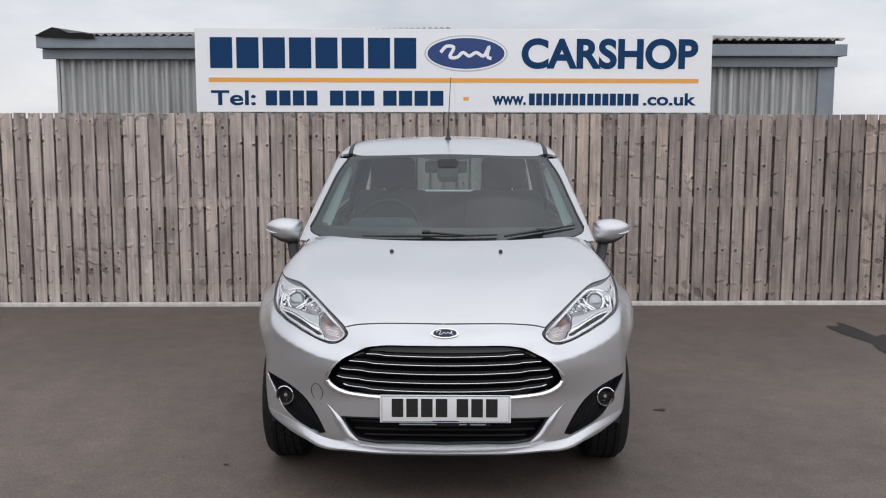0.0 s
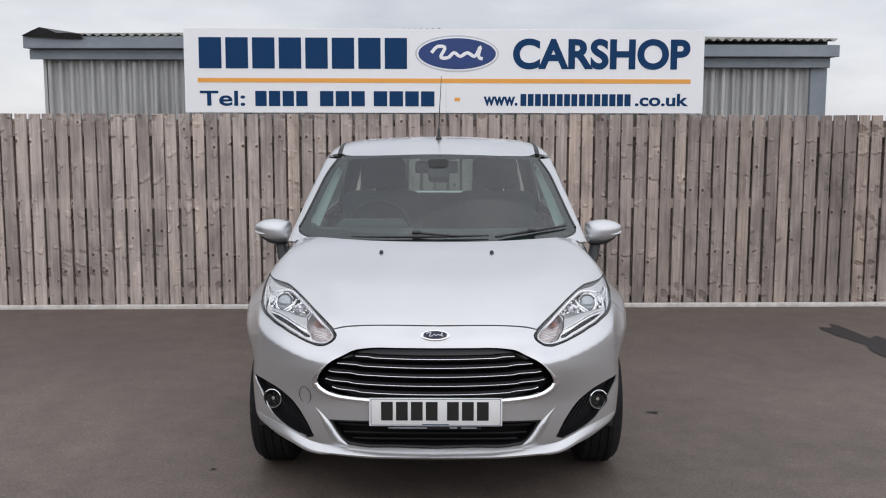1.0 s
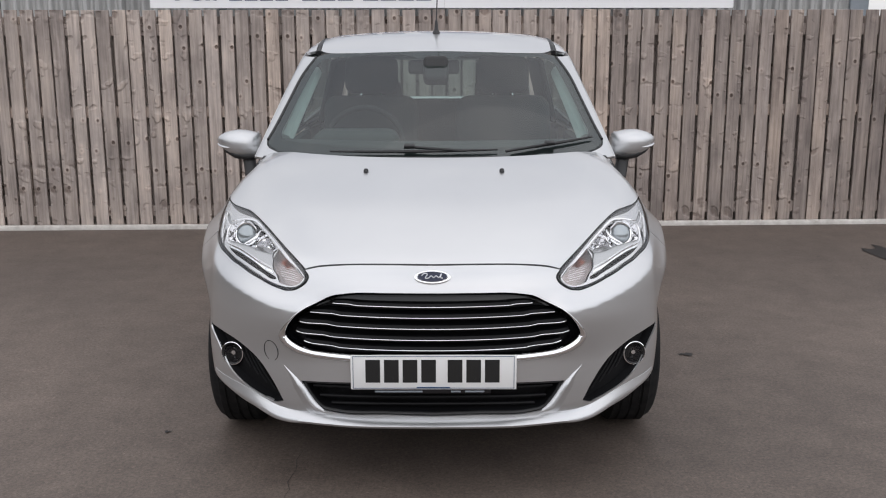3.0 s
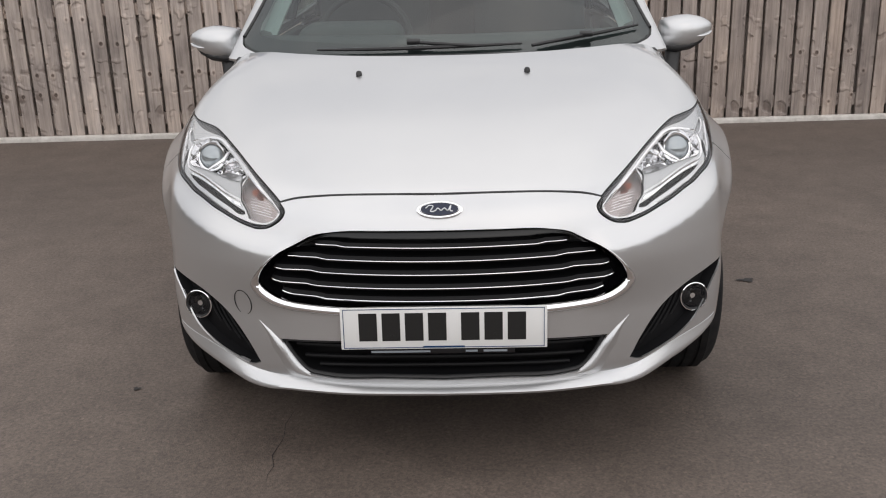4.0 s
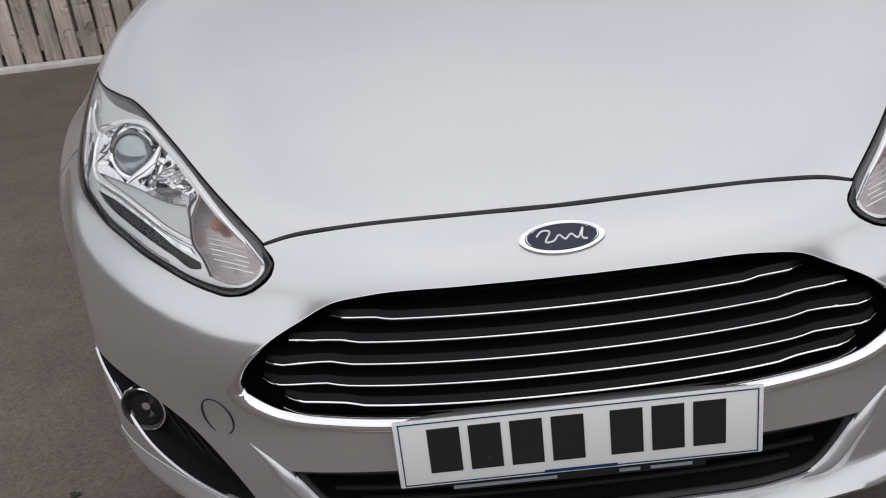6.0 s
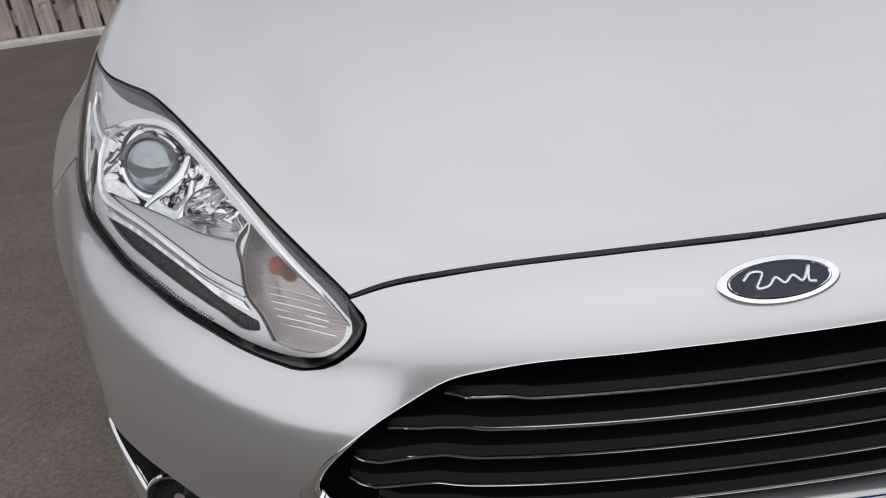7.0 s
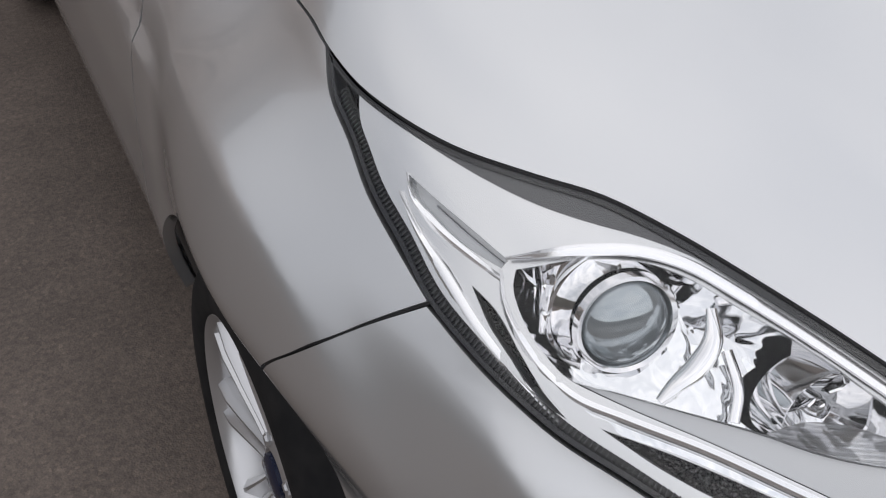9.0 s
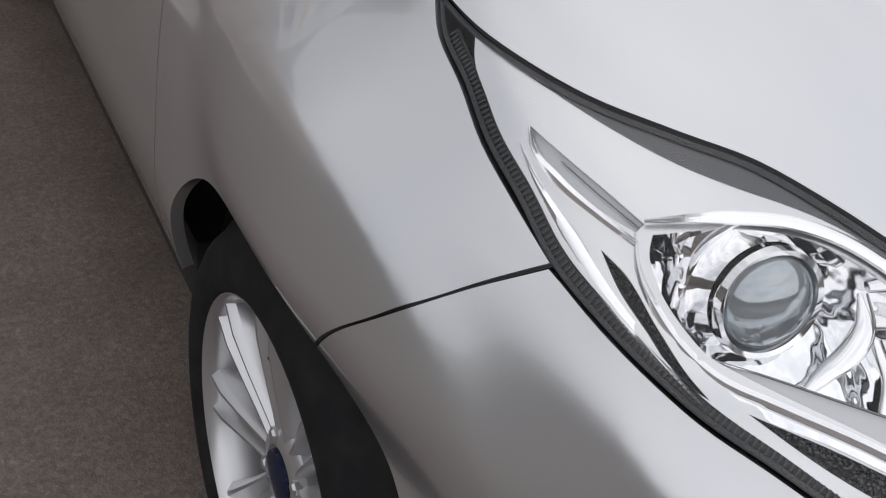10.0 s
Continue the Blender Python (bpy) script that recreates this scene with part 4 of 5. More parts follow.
def build_grille(bumper):
    """Chrome-edged six-sided grille with five slats, and the lower intake."""
    half = spline(GRILLE, .8)
    loop = mirror_closed(half)
    g = panel("grille", chart_sphere, shrink(loop, -.15), [], 1.2, GLOSS_BLACK, bumper, 0, .075, "black grille with thin chrome-edged bars")
    wall_between("grille_frame", chart_sphere, shrink(loop, .35), .002, .075, GLOSS_BLACK, g)
    # chrome ring, wide along the lower edge
    p0, n0 = chart_sphere(shrink(loop, -.05))
    widths = np.interp(loop[:, 1], [3.0, 4.6, 6.5, 9.0, 12, 17], [1.15, 1.25, 1.2, .40, .07, .05])
    lip = np.interp(loop[:, 1], [5.0, 7.5, 11], [.0045, .0035, .0012])[:, None]
    p1, n1 = chart_sphere(shrink(loop, 1.0) * widths[:, None] + shrink(loop, -.05) * (1 - widths[:, None]))
    m = len(loop)
    rows = [p0 - n0 * .004, p0 + n0 * lip, (p0 + p1) / 2 + (n0 + n1) * lip, p1 + n1 * .001, p1 - n1 * .014]
    verts = np.concatenate(rows)
    faces = [(r * m + i, r * m + (i + 1) % m, (r + 1) * m + (i + 1) % m, (r + 1) * m + i) for r in range(4) for i in range(m)]
    link_mesh("chrome_surround", verts, faces, CHROME, g, "polished chrome grille surround", True)
    # slats: blade with a bright front edge, stepped near the ends
    for e0, a_end in ((13.3, 19.4), (11.2, 22.2), (9.05, 24.6), (6.9, 25.4), (4.85, 24.0)):
        a = np.linspace(-a_end, a_end, 61)
        aa = np.abs(a)
        foot = a_end - 4.2 if a_end < 24 else a_end - 5.5
        e = e0 + .25 + .22 * step_up(aa, foot - .9, foot + .5) + (.55 - .085 * (e0 - 4)) * (aa / a_end) ** 3 - .25 - .10 * (1 - (aa / a_end) ** 2)
        v = np.stack([a, e], 1)
        p, n = chart_sphere(v)
        up = np.array((0, 0, 1.0))
        sink = .012 + .010 * step_up(aa, a_end - 1.5, a_end)[:, None]
        c = p - n * sink
        th = .0075 * (1 - .5 * step_up(aa, a_end - 1.2, a_end))[:, None]
        rows = [c + up * th - n * .004, c - up * th * .2, c - up * th * 1.5 - n * .006, c - up * th * 1.1 - n * .055, c + up * th * .9 - n * .055]
        m = len(a)
        verts = np.concatenate(rows)
        faces = [(r * m + i, ((r + 1) % 5) * m + i, ((r + 1) % 5) * m + i + 1, r * m + i + 1) for r in range(5) for i in range(m - 1)]
        slat = link_mesh("slat", verts, faces, SLAT_BLACK, g, "", True)
        slat.data.set_sharp_from_angle(angle=radians(30))
        bm = bmesh.new()
        add_tube(bm, c - up * .003 + n * .0012, .0018, 8, 1.1)
        part("chrome_edge", bm, CHROME, g)
    # lower intake
    lower = mirror_closed(np.concatenate([spline(LOWER_TOP, .8)[:-1], spline(LOWER_END, .8)]))
    lg = panel("lower_grille", chart_sphere, shrink(lower, -.2), [], 1.5, SLAT_BLACK, bumper, 0, .07, "black lower intake")
    wall_between("intake_frame", chart_sphere, shrink(lower, .12), .003, .072, SLAT_BLACK, lg)
    strip_along("intake_edge", chart_sphere, np.concatenate([shrink(lower, .35), shrink(lower, .35)[:1]]), .007, .004, .008, TRIM, lg)
    for e0, a_end in ((-3.5, 23.4), (-5.4, 22.2), (-7.1, 20.0)):
        a = np.linspace(-a_end, a_end, 41)
        p, n = chart_sphere(np.stack([a, e0 - .1 * (1 - (a / a_end) ** 2)], 1))
        bm = bmesh.new()
        add_tube(bm, p - n * .034, .006, 8, 1.0)
        part("intake_bar", bm, SLAT_BLACK, lg)
    # body-coloured fins beside the lower intake
    for sign in (1, -1):
        f = spline(np.array([(28.3, .8), (26.3, -1.2), (25.0, -2.9), (23.7, -5.1), (22.2, -7.2), (20.6, -8.3)]) * (sign, 1), .6)
        p, n = chart_sphere(f)
        s = np.cross(np.gradient(p, axis=0), n) * sign
        s /= np.linalg.norm(s, axis=1)[:, None]
        u = np.linspace(0, 1, len(f))
        w, h = (np.interp(u, [0, .35, .8, 1], v)[:, None] for v in ([.001, .014, .017, .003], [.0005, .008, .008, .0004]))
        rows = [p - s * (w * 2.2) - n * .0015, p - s * w * 1.2 + n * h * .45, p - s * w * .55 + n * h, p - s * w * .4 + n * h, p + s * w * .5 - n * .001, p + s * w * .5 - n * .012]
        m = len(f)
        faces = [(r * m + i, r * m + i + 1, (r + 1) * m + i + 1, (r + 1) * m + i) for r in range(5) for i in range(m - 1)]
        ob = link_mesh("fin", np.concatenate(rows), faces, PAINT, bumper, "", True)
        ob.data.set_sharp_from_angle(angle=radians(60))
    # splitter: a bright shelf that runs round the foot of the bumper
    top = [(47.5, -3.6), (44.5, -3.8), (41.7, -4.1), (38.5, -4.6), (35.4, -5.5), (32.8, -6.5), (30.4, -7.4), (27.6, -8.0), (24.5, -8.3), (21.6, -8.7), (16.8, -9.3), (7.9, -9.7), (0, -9.9)]
    half = spline(top, .6)
    a = half[:, 0]
    ahead = np.interp(a, [0, 22, 27, 30, 36, 42, 47.5], [.026, .026, .028, .016, .010, .008, .001])
    down = np.interp(a, [0, 17, 22, 27, 30, 36, 42, 46, 47.5], [.013, .016, .020, .026, .038, .036, .030, .014, .004])
    line = np.concatenate([half, flip(half)[-2::-1]])
    soft = lambda v: np.convolve(np.pad(v, 6, mode="edge"), np.ones(13) / 13, "valid")
    ahead, down = (soft(np.concatenate([v, v[-2::-1]]))[:, None] for v in (ahead, down))
    p, n = chart_sphere(line)
    flat = n * (1, 1, 0)
    flat /= np.linalg.norm(flat, axis=1)[:, None]
    z = np.array((0, 0, 1.0))
    lip = p + flat * ahead - z * down
    rows = [p - n * .006, p + n * .001, p + flat * ahead * .35 - z * down * .28, p + flat * ahead * .82 - z * down * .72, lip, lip - z * .006 - flat * .002, lip - z * .012 - flat * .012, lip - z * .012 - flat * .09]
    m = len(line)
    faces = [(r * m + i, r * m + i + 1, (r + 1) * m + i + 1, (r + 1) * m + i) for r in range(len(rows) - 1) for i in range(m - 1)]
    ob = link_mesh("splitter", np.concatenate(rows), faces, PAINT, bumper, "silver lip along the foot of the bumper", True)
    ob.data.set_sharp_from_angle(angle=radians(50))


def build_plate(bumper):
    m = Matrix.Translation((0.003, -.003, .432)) @ pose(0, 0, 0, 88)
    bm = bmesh.new()
    add_box(bm, (.522, .112, .006), m, .0025)
    plate = part("number_plate", bm, PLATE_WHITE, bumper, "white registration plate with black bars")
    for u, v, w, h in ((0, .0515, .508, .0016), (0, -.0515, .508, .0016), (-.253, 0, .0016, .103), (.253, 0, .0016, .103)):
        bm = bmesh.new()
        add_box(bm, (w, h, .001), m @ pose(u, v, .0034))
        part("plate_border", bm, SIGN_BLUE, plate)
    x = -.214
    for i in range(7):
        bm = bmesh.new()
        add_box(bm, (.046, .074, .0012), m @ pose(x + .023, .004, .0036))
        part("character_bar", bm, INK, plate)
        x += .0585 if i != 3 else .083
    bm = bmesh.new()
    add_box(bm, (.105, .0045, .001), m @ pose(0, -.0500, .0042))
    part("maker_bar", bm, SIGN_BLUE, plate)
    bm = bmesh.new()
    add_box(bm, (.36, .014, .004), m @ pose(0, -.063, -.001), .001)
    part("plate_holder", bm, GLOSS_BLACK, plate)
    for u, w in ((-.11, .15), (.07, .03), (.13, .06)):
        bm = bmesh.new()
        add_box(bm, (w, .005, .001), m @ pose(u, -.063, .0016))
        part("dealer_bar", bm, GUTTER, plate)
    for u in (-.13, .13):
        bm = bmesh.new()
        add_lathe(bm, [(0, 0), (.005, 0), (.004, .002), (0, .0025)], m @ pose(u, -.018, .003), 12)
        part("screw_cap", bm, INK, plate)
    # moulded shelf behind the plate
    bm = bmesh.new()
    add_box(bm, (.49, .10, .03), m @ pose(0, 0, -.0185), .006)
    part("plate_mount", bm, PAINT, plate)


def build_badge(bumper):
    m = disc_on(chart_sphere, (0.0, 18.65), -.001)
    badge = None
    for name, a, b, h, mat, lab in (("badge_rim", .058, .0235, .005, CHROME, "chrome oval badge rim"), ("badge", .0505, .0185, .0062, BADGE_BLUE, "dark blue oval badge")):
        bm = bmesh.new()
        add_lathe(bm, [(0, -.004), (1, -.004), (1, h * .55), (.97, h * .85), (.92, h), (0, h + .0006)], m @ Matrix.Diagonal((a, b, 1, 1)), 56)
        ob = part(name, bm, mat, badge or bumper, lab)
        badge = badge or ob
    bm = bmesh.new()
    add_lathe(bm, [(.955, .0064), (.985, .0072), (1.0, .0064)], m @ Matrix.Diagonal((.0485, .0165, 1, 1)), 56, True)
    part("badge_line", bm, CHROME, badge)
    s = spline([(-.034, .002), (-.026, .009), (-.016, .008), (-.022, -.006), (-.011, -.005), (-.004, .002), (.004, -.004), (.012, .002), (.02, -.004), (.028, .009), (.027, -.005), (.033, -.006)], .002)
    bm = bmesh.new()
    add_tube(bm, [m @ Vector((u, v, .0072)) for u, v in s], .0017, 6, up=m.col[2].to_3d())
    part("badge_stroke", bm, SATIN, badge)


def build_fog(bumper, sign):
    """Fog-lamp pocket: dark liner, bright fin on the outer edge, round lamp."""
    poly = outline(FOG_IN, FOG_OUT) * (sign, 1)
    liner = panel("fog_pocket", chart_sphere, shrink(poly, -.15), [], .9, SLAT_BLACK, bumper, 0, .030, "black ribbed fog-lamp pocket")
    wall_between("pocket_wall", chart_sphere, shrink(poly, .1), .002, .030, SLAT_BLACK, liner, inset=.25)
    out = spline([(a, e) for a, e in FOG_OUT[1:]], .6) * (sign, 1)
    out = out[1:-2]
    n = len(out)
    strip_along("bright_fin", chart_sphere, out, np.interp(np.linspace(0, 1, n), [0, .3, .8, 1], [.003, .0035, .0045, .002]), -.002, .004, SATIN, liner, "satin silver fin")
    for k in range(4):
        a = np.array([(31.5 + k * 1.9, -5.0 + k * 1.2), (33.5 + k * 1.8, -2.4 + k * 1.1), (36.0 + k * 1.2, 1.0 + k * .6)]) * (sign, 1)
        p, nn = chart_sphere(spline(a, .6))
        bm = bmesh.new()
        add_tube(bm, p - nn * .028, .0035, 6)
        part("rib", bm, SLAT_BLACK, liner)
    c = np.array((40.7 * sign, .9))
    p, nn = chart_sphere(c[None])
    axis = Vector((sign * .25, -1, .06)).normalized()
    q = axis.to_track_quat("Z", "Y").to_matrix().to_4x4()
    q = Matrix.Translation(Vector(p[0]) + Vector((0, .021, -.004))) @ q @ Matrix.Scale(.80, 4)
    bm = bmesh.new()
    add_lathe(bm, [(.046, -.03), (.050, 0), (.049, .006), (.045, .008), (.041, .004), (.040, -.02), (0, -.035)], q, 40)
    part("fog_ring", bm, TRIM, liner)
    bm = bmesh.new()
    add_lathe(bm, [(.0445, .004), (.0465, .0095), (.0495, .0085), (.051, .003)], q, 40, True)
    part("chrome_ring", bm, CHROME, liner)
    bm = bmesh.new()
    add_lathe(bm, [(.040, .002), (.034, -.012), (.022, -.024), (0, -.03)], q, 32)
    part("reflector", bm, GLOSS_BLACK, liner)
    bm = bmesh.new()
    add_lathe(bm, [(.0, -.004), (.009, -.004), (.0115, -.010), (.0125, -.016), (.018, -.022), (.0, -.026)], q, 20)
    part("bulb_cap", bm, CHROME, liner)
    bm = bmesh.new()
    add_lathe(bm, [(.0405, .004), (.03, .0055), (.015, .0065), (0, .007)], q, 32)
    part("fog_lens", bm, CLEAR, liner)


def build_tow_cap(bumper):
    m = disc_on(chart_sphere, (-30.7, 3.3), .0)
    bm = bmesh.new()
    add_lathe(bm, [(.0340, -.002), (.0345, .0016), (.0368, .0016), (.0374, -.002)], m @ Matrix.Diagonal((.72, 1, 1, 1)), 40, True)
    part("towing_cap", bm, TRIM, bumper, "round silver towing-eye cap")


car = thing("car", "silver five-door hatchback parked on the asphalt before the fence", "car", (0, 2.0, 0))
bumper = build_bodywork(car)
build_grille(car)
build_plate(car)
build_badge(car)
for sign in (1, -1):
    build_fog(car, sign)
build_tow_cap(bumper)


def build_headlight(car, sign):
    """Lens, ribbed seal, silver mask, bowl with projector and main beam, grey shelf, indicator and light strip."""
    M = (sign, 1)
    lamp = outline(LAMP_TOP, LAMP_LOW) * M
    ch = chart_sphere
    head = panel("headlight", ch, shrink(lamp, .3), [], 1.2, LAMP_GREY, car, 0, .088, "clear headlight with chrome bowl and projector")
    wall_between("housing_wall", ch, shrink(lamp, .22), .003, .088, HOUSING, head)
    panel("seal", ch, shrink(lamp, .05), [shrink(lamp, .28)], .7, GLOSS_BLACK, head, .03, .0015, "black lens seal")
    lens = panel("lens", ch, shrink(lamp, .12), [], .7, CLEAR, head, 0, -.0006, "clear curved lens")
    lens.visible_shadow = False
    bowl_top = [(52.5, 25.1), (49.9, 26.2), (47.2, 26.75), (45.0, 26.6), (42.3, 25.85), (38.9, 24.7), (35.2, 23.05), (33.7, 22.35)]
    bowl_low = [(34.2, 21.3), (35.6, 21.28), (38.0, 21.4), (40.7, 21.75), (44.2, 21.9), (46.9, 21.9), (48.6, 21.8), (50.2, 22.5), (51.7, 23.6), (52.4, 24.5), (52.5, 25.1)]
    bowl = outline(bowl_top, [(33.7, 22.35), (34.2, 21.3)], bowl_low, step=.5) * M
    band = [(53.2, 24.9), (52.6, 23.8), (51.3, 22.65), (49.6, 21.65), (48.4, 21.25), (46.0, 21.05), (42.8, 20.75), (38.6, 19.85), (35.1, 18.85), (32.2, 18.15)]
    shelf = outline(bowl_low[:7][::-1], [(34.2, 21.3), (32.3, 18.6)], [(32.3, 18.6), (35.1, 19.2), (38.6, 20.2), (42.8, 21.1), (46.0, 21.5), (48.6, 21.8)], step=.5) * M
    indic = outline([(33.4, 22.3), (30.3, 20.75), (27.4, 19.0), (25.0, 17.35)], [(25.0, 17.35), (25.1, 16.6), (26.5, 15.6), (28.2, 15.5), (29.8, 15.9)],
                    [(29.8, 15.9), (30.9, 17.4), (32.1, 18.4), (33.1, 20.35), (33.4, 22.3)], step=.5) * M
    drl_top = [(46.9, 20.45), (43.5, 20.2), (40.0, 19.6), (36.7, 18.75), (33.7, 17.7), (31.0, 16.86)]
    drl = outline(drl_top, [(31.0, 16.86), (30.7, 16.35)], [(30.7, 16.35), (31.3, 16.25), (33.6, 16.95), (36.5, 17.75), (39.8, 18.62), (43.3, 19.4), (46.9, 20.45)], step=.5) * M
    slot = outline([(54.3, 23.85), (53.0, 23.4), (51.0, 22.05), (49.2, 20.85), (48.3, 20.4)], [(48.3, 20.4), (49.5, 20.65), (51.3, 21.75), (53.1, 22.85), (54.3, 23.85)], step=.4) * M
    pocket = outline([(59.7, 27.15), (57.3, 26.55), (55.0, 25.95), (53.0, 25.35)], [(53.0, 25.35), (53.2, 24.95)], [(53.2, 24.95), (55.0, 25.2), (57.3, 25.8), (58.9, 26.45), (59.7, 27.15)], step=.4) * M
    def rim_at(a):
        return float(np.interp(a, [38, 52], [.40, .66]))
    # silver mask: its upper side follows the smoked strip, its lower side the ribbed rim
    smoke_low = [(24.75, 17.55), (26.1, 18.65), (28.9, 20.4), (31.9, 22.1), (35.2, 23.75), (38.9, 25.35), (42.4, 26.65), (45.2, 27.35), (47.4, 27.6), (49.8, 27.65), (52.3, 27.75), (55.4, 28.1), (58.7, 28.6)]
    edge = outline(smoke_low + [(61.5, 29.05), (64.4, 29.65)],
                   [(64.4, 29.65), (63.7, 28.6), (62.2, 27.45)] + [(a - .45 * rim_at(a), e + rim_at(a)) for a, e in LAMP_LOW[3:-6]] + [(27.3, 15.25), (26.1, 15.45), (25.0, 16.25), (24.6, 16.9), (24.75, 17.55)], step=.6) * M

    def sunk(v):
        d = np.min(np.linalg.norm(v[:, None] - edge[None], axis=2), 1)
        return .0045 + .0085 * step_up(d, 0, 1.1)
    panel("mask", ch, edge, [bowl, shrink(shelf, -.02), indic, drl, slot, pocket], .6, MASK, head, .004, sunk, "satin silver mask")
    wall_between("mask_return", ch, edge, .0045, .05, SATIN, head)
    panel("shelf", ch, shrink(shelf, .02), [], .6, SHELF, head, .006, .017, "matt grey shelf below the bowl")
    strip = outline(smoke_low, [(58.7, 28.6), (62.0, 29.2), (64.2, 29.72)], [(a + .12, e - .28) for a, e in LAMP_TOP[1:-1]][::-1] + [(24.75, 17.55)], step=.5) * M
    panel("smoked_strip", ch, strip, [], .6, SMOKED, head, .004, .0035, "smoked grey strip")
    # bright bezels
    bez = spline([(53.0, 25.35), (49.9, 26.5), (47.3, 27.05), (45.1, 26.98), (42.4, 26.25), (38.9, 25.0), (35.2, 23.4), (31.9, 21.72), (28.9, 20.02), (26.1, 18.3), (24.8, 17.25)], .6) * M
    strip_along("chrome_bezel", ch, bez, np.interp(np.linspace(0, 1, len(bez)), [0, .1, .8, 1], [.002, .0085, .0065, .003]), .0045, .0045, BRIGHT, head, "bright chrome bezel", .003)
    low = spline(band, .6) * M
    strip_along("chrome_bezel", ch, low, np.interp(np.linspace(0, 1, len(low)), [0, .15, .8, 1], [.002, .007, .007, .002]), .012, .012, BRIGHT, head, "", .004)
    wing = spline([(59.6, 26.3), (58.2, 25.25), (55.6, 23.75), (53.2, 22.35), (51.0, 21.25), (48.6, 20.15)], .5) * M
    strip_along("chrome_fin", ch, wing, np.interp(np.linspace(0, 1, len(wing)), [0, .4, .7, 1], [.001, .009, .008, .002]), .0065, .0065, BRIGHT, head, "", .003)
    sweep = spline([(59.75, 27.2), (59.0, 26.3), (57.3, 25.6), (55.0, 25.0), (53.0, 24.55)], .5) * M
    strip_along("chrome_fin", ch, sweep, np.interp(np.linspace(0, 1, len(sweep)), [0, .35, 1], [.001, .007, .004]), .011, .011, BRIGHT, head, "", .003)
    ridge = spline([(57.6, 26.35), (55.2, 25.7), (53.1, 25.15)], .5) * M
    strip_along("chrome_fin", ch, ridge, .0022, .016, .017, CHROME, head, "", .003)
    wall_between("pocket_wall", ch, pocket, .012, .021, SATIN, head)
    panel("pocket_floor", ch, shrink(pocket, -.03), [], .6, SHELF, head, 0, .019)
    gleam = outline([(a, e - .28) for a, e in band[4:]], [(32.2, 17.87), (31.3, 17.15)], [(a + .15, e + .12) for a, e in drl_top[::-1][1:]] + [(48.4, 20.97)], step=.5) * M
    panel("gleam_floor", ch, gleam, [], .6, CHROME_SOFT, head, 0, .0105, "rippled chrome strip")
    # bowl
    wall_between("bowl_wall", ch, bowl, .013, .074, CHROME, head, "", .3)
    panel("bowl_floor", ch, shrink(bowl, .2), [], .8, CHROME_SOFT, head, 0, .066, "rippled chrome bowl")
    wall_between("indicator_wall", ch, indic, .012, .050, SATIN, head, "", .2)
    panel("indicator_floor", ch, shrink(indic, .15), [], .8, INDICATOR_TINTED, head, 0, .048)
    panel("indicator_lens", ch, shrink(indic, .05), [], .7, RIBBED, head, 0, .018, "ribbed clear indicator lens")
    rib_edge = spline([(33.6, 22.3), (33.9, 21.3), (33.0, 19.9), (32.1, 18.3), (30.8, 17.2), (29.7, 15.8)], .4) * M
    strip_along("divider", ch, rib_edge, .0035, .010, .013, LAMP_GREY, head, "", .003)
    for k in range(6):
        e0 = 16.6 + .42 * k
        p, n = ch(spline([(25.9 + .25 * k, e0 - .1), (27.6 + .2 * k, e0 + .12), (29.6 + .28 * k, e0 + .3)], .5) * M)
        bm = bmesh.new()
        add_tube(bm, p - n * .019, .0011, 6)
        part("indicator_rib", bm, CHROME, head)
    wall_between("strip_wall", ch, drl, .012, .026, GLOSS_BLACK, head)
    panel("light_strip", ch, shrink(drl, -.05), [], .6, HONEYCOMB, head, 0, .019, "dark honeycomb light strip")
    wall_between("slot_wall", ch, slot, .012, .028, LAMP_GREY, head)
    panel("slot_floor", ch, shrink(slot, -.05), [], .6, HONEYCOMB, head, 0, .022)
    # projector in a smooth funnel
    axis = Vector((sign * .22, -1, .24)).normalized()
    q = axis.to_track_quat("Z", "Y").to_matrix().to_4x4()
    q.translation = Vector((sign * .638, .360, .802))
    q = q @ Matrix.Scale(.90, 4)
    bm = bmesh.new()
    add_lathe(bm, [(.040, -.055), (.041, -.004), (.0445, .003), (.0425, .009), (.0385, .008), (.0365, .002), (.036, -.03)], q, 48)
    part("projector_ring", bm, CHROME, head)
    bm = bmesh.new()
    add_lathe(bm, [(.043, -.006), (.047, -.016), (.053, -.020), (.058, -.017), (.0595, -.020), (.058, -.045)], q, 56)
    part("projector_funnel", bm, CHROME, head)
    bm = bmesh.new()
    add_lathe(bm, [(.0366, .0)] + [(.0366 * math.cos(radians(a)), .0015 + .019 * math.sin(radians(a))) for a in range(10, 91, 10)], q, 40)
    part("projector_lens", bm, LENS, head, "bulging grey glass projector lens")
    # main beam: round reflector, shield and a fluted lower lens
    q2 = Vector((sign * .10, -1, .30)).normalized().to_track_quat("Z", "Y").to_matrix().to_4x4()
    hp, hn = ch(np.array([(37.6 * sign, 23.0)]))
    q2.translation = Vector(hp[0] - hn[0] * .034)
    bm = bmesh.new()
    add_lathe(bm, [(.005, -.040), (.014, -.037), (.024, -.027), (.031, -.012), (.0345, .002), (.0365, .003), (.0365, -.03)], q2 @ Matrix.Diagonal((1.12, .92, 1, 1)), 48)
    part("main_beam_reflector", bm, CHROME, head)
    bm = bmesh.new()
    add_lathe(bm, [(.0, -.002), (.006, -.004), (.0085, -.012), (.0085, -.034)], q2, 20)
    part("bulb_shield", bm, CHROME, head)
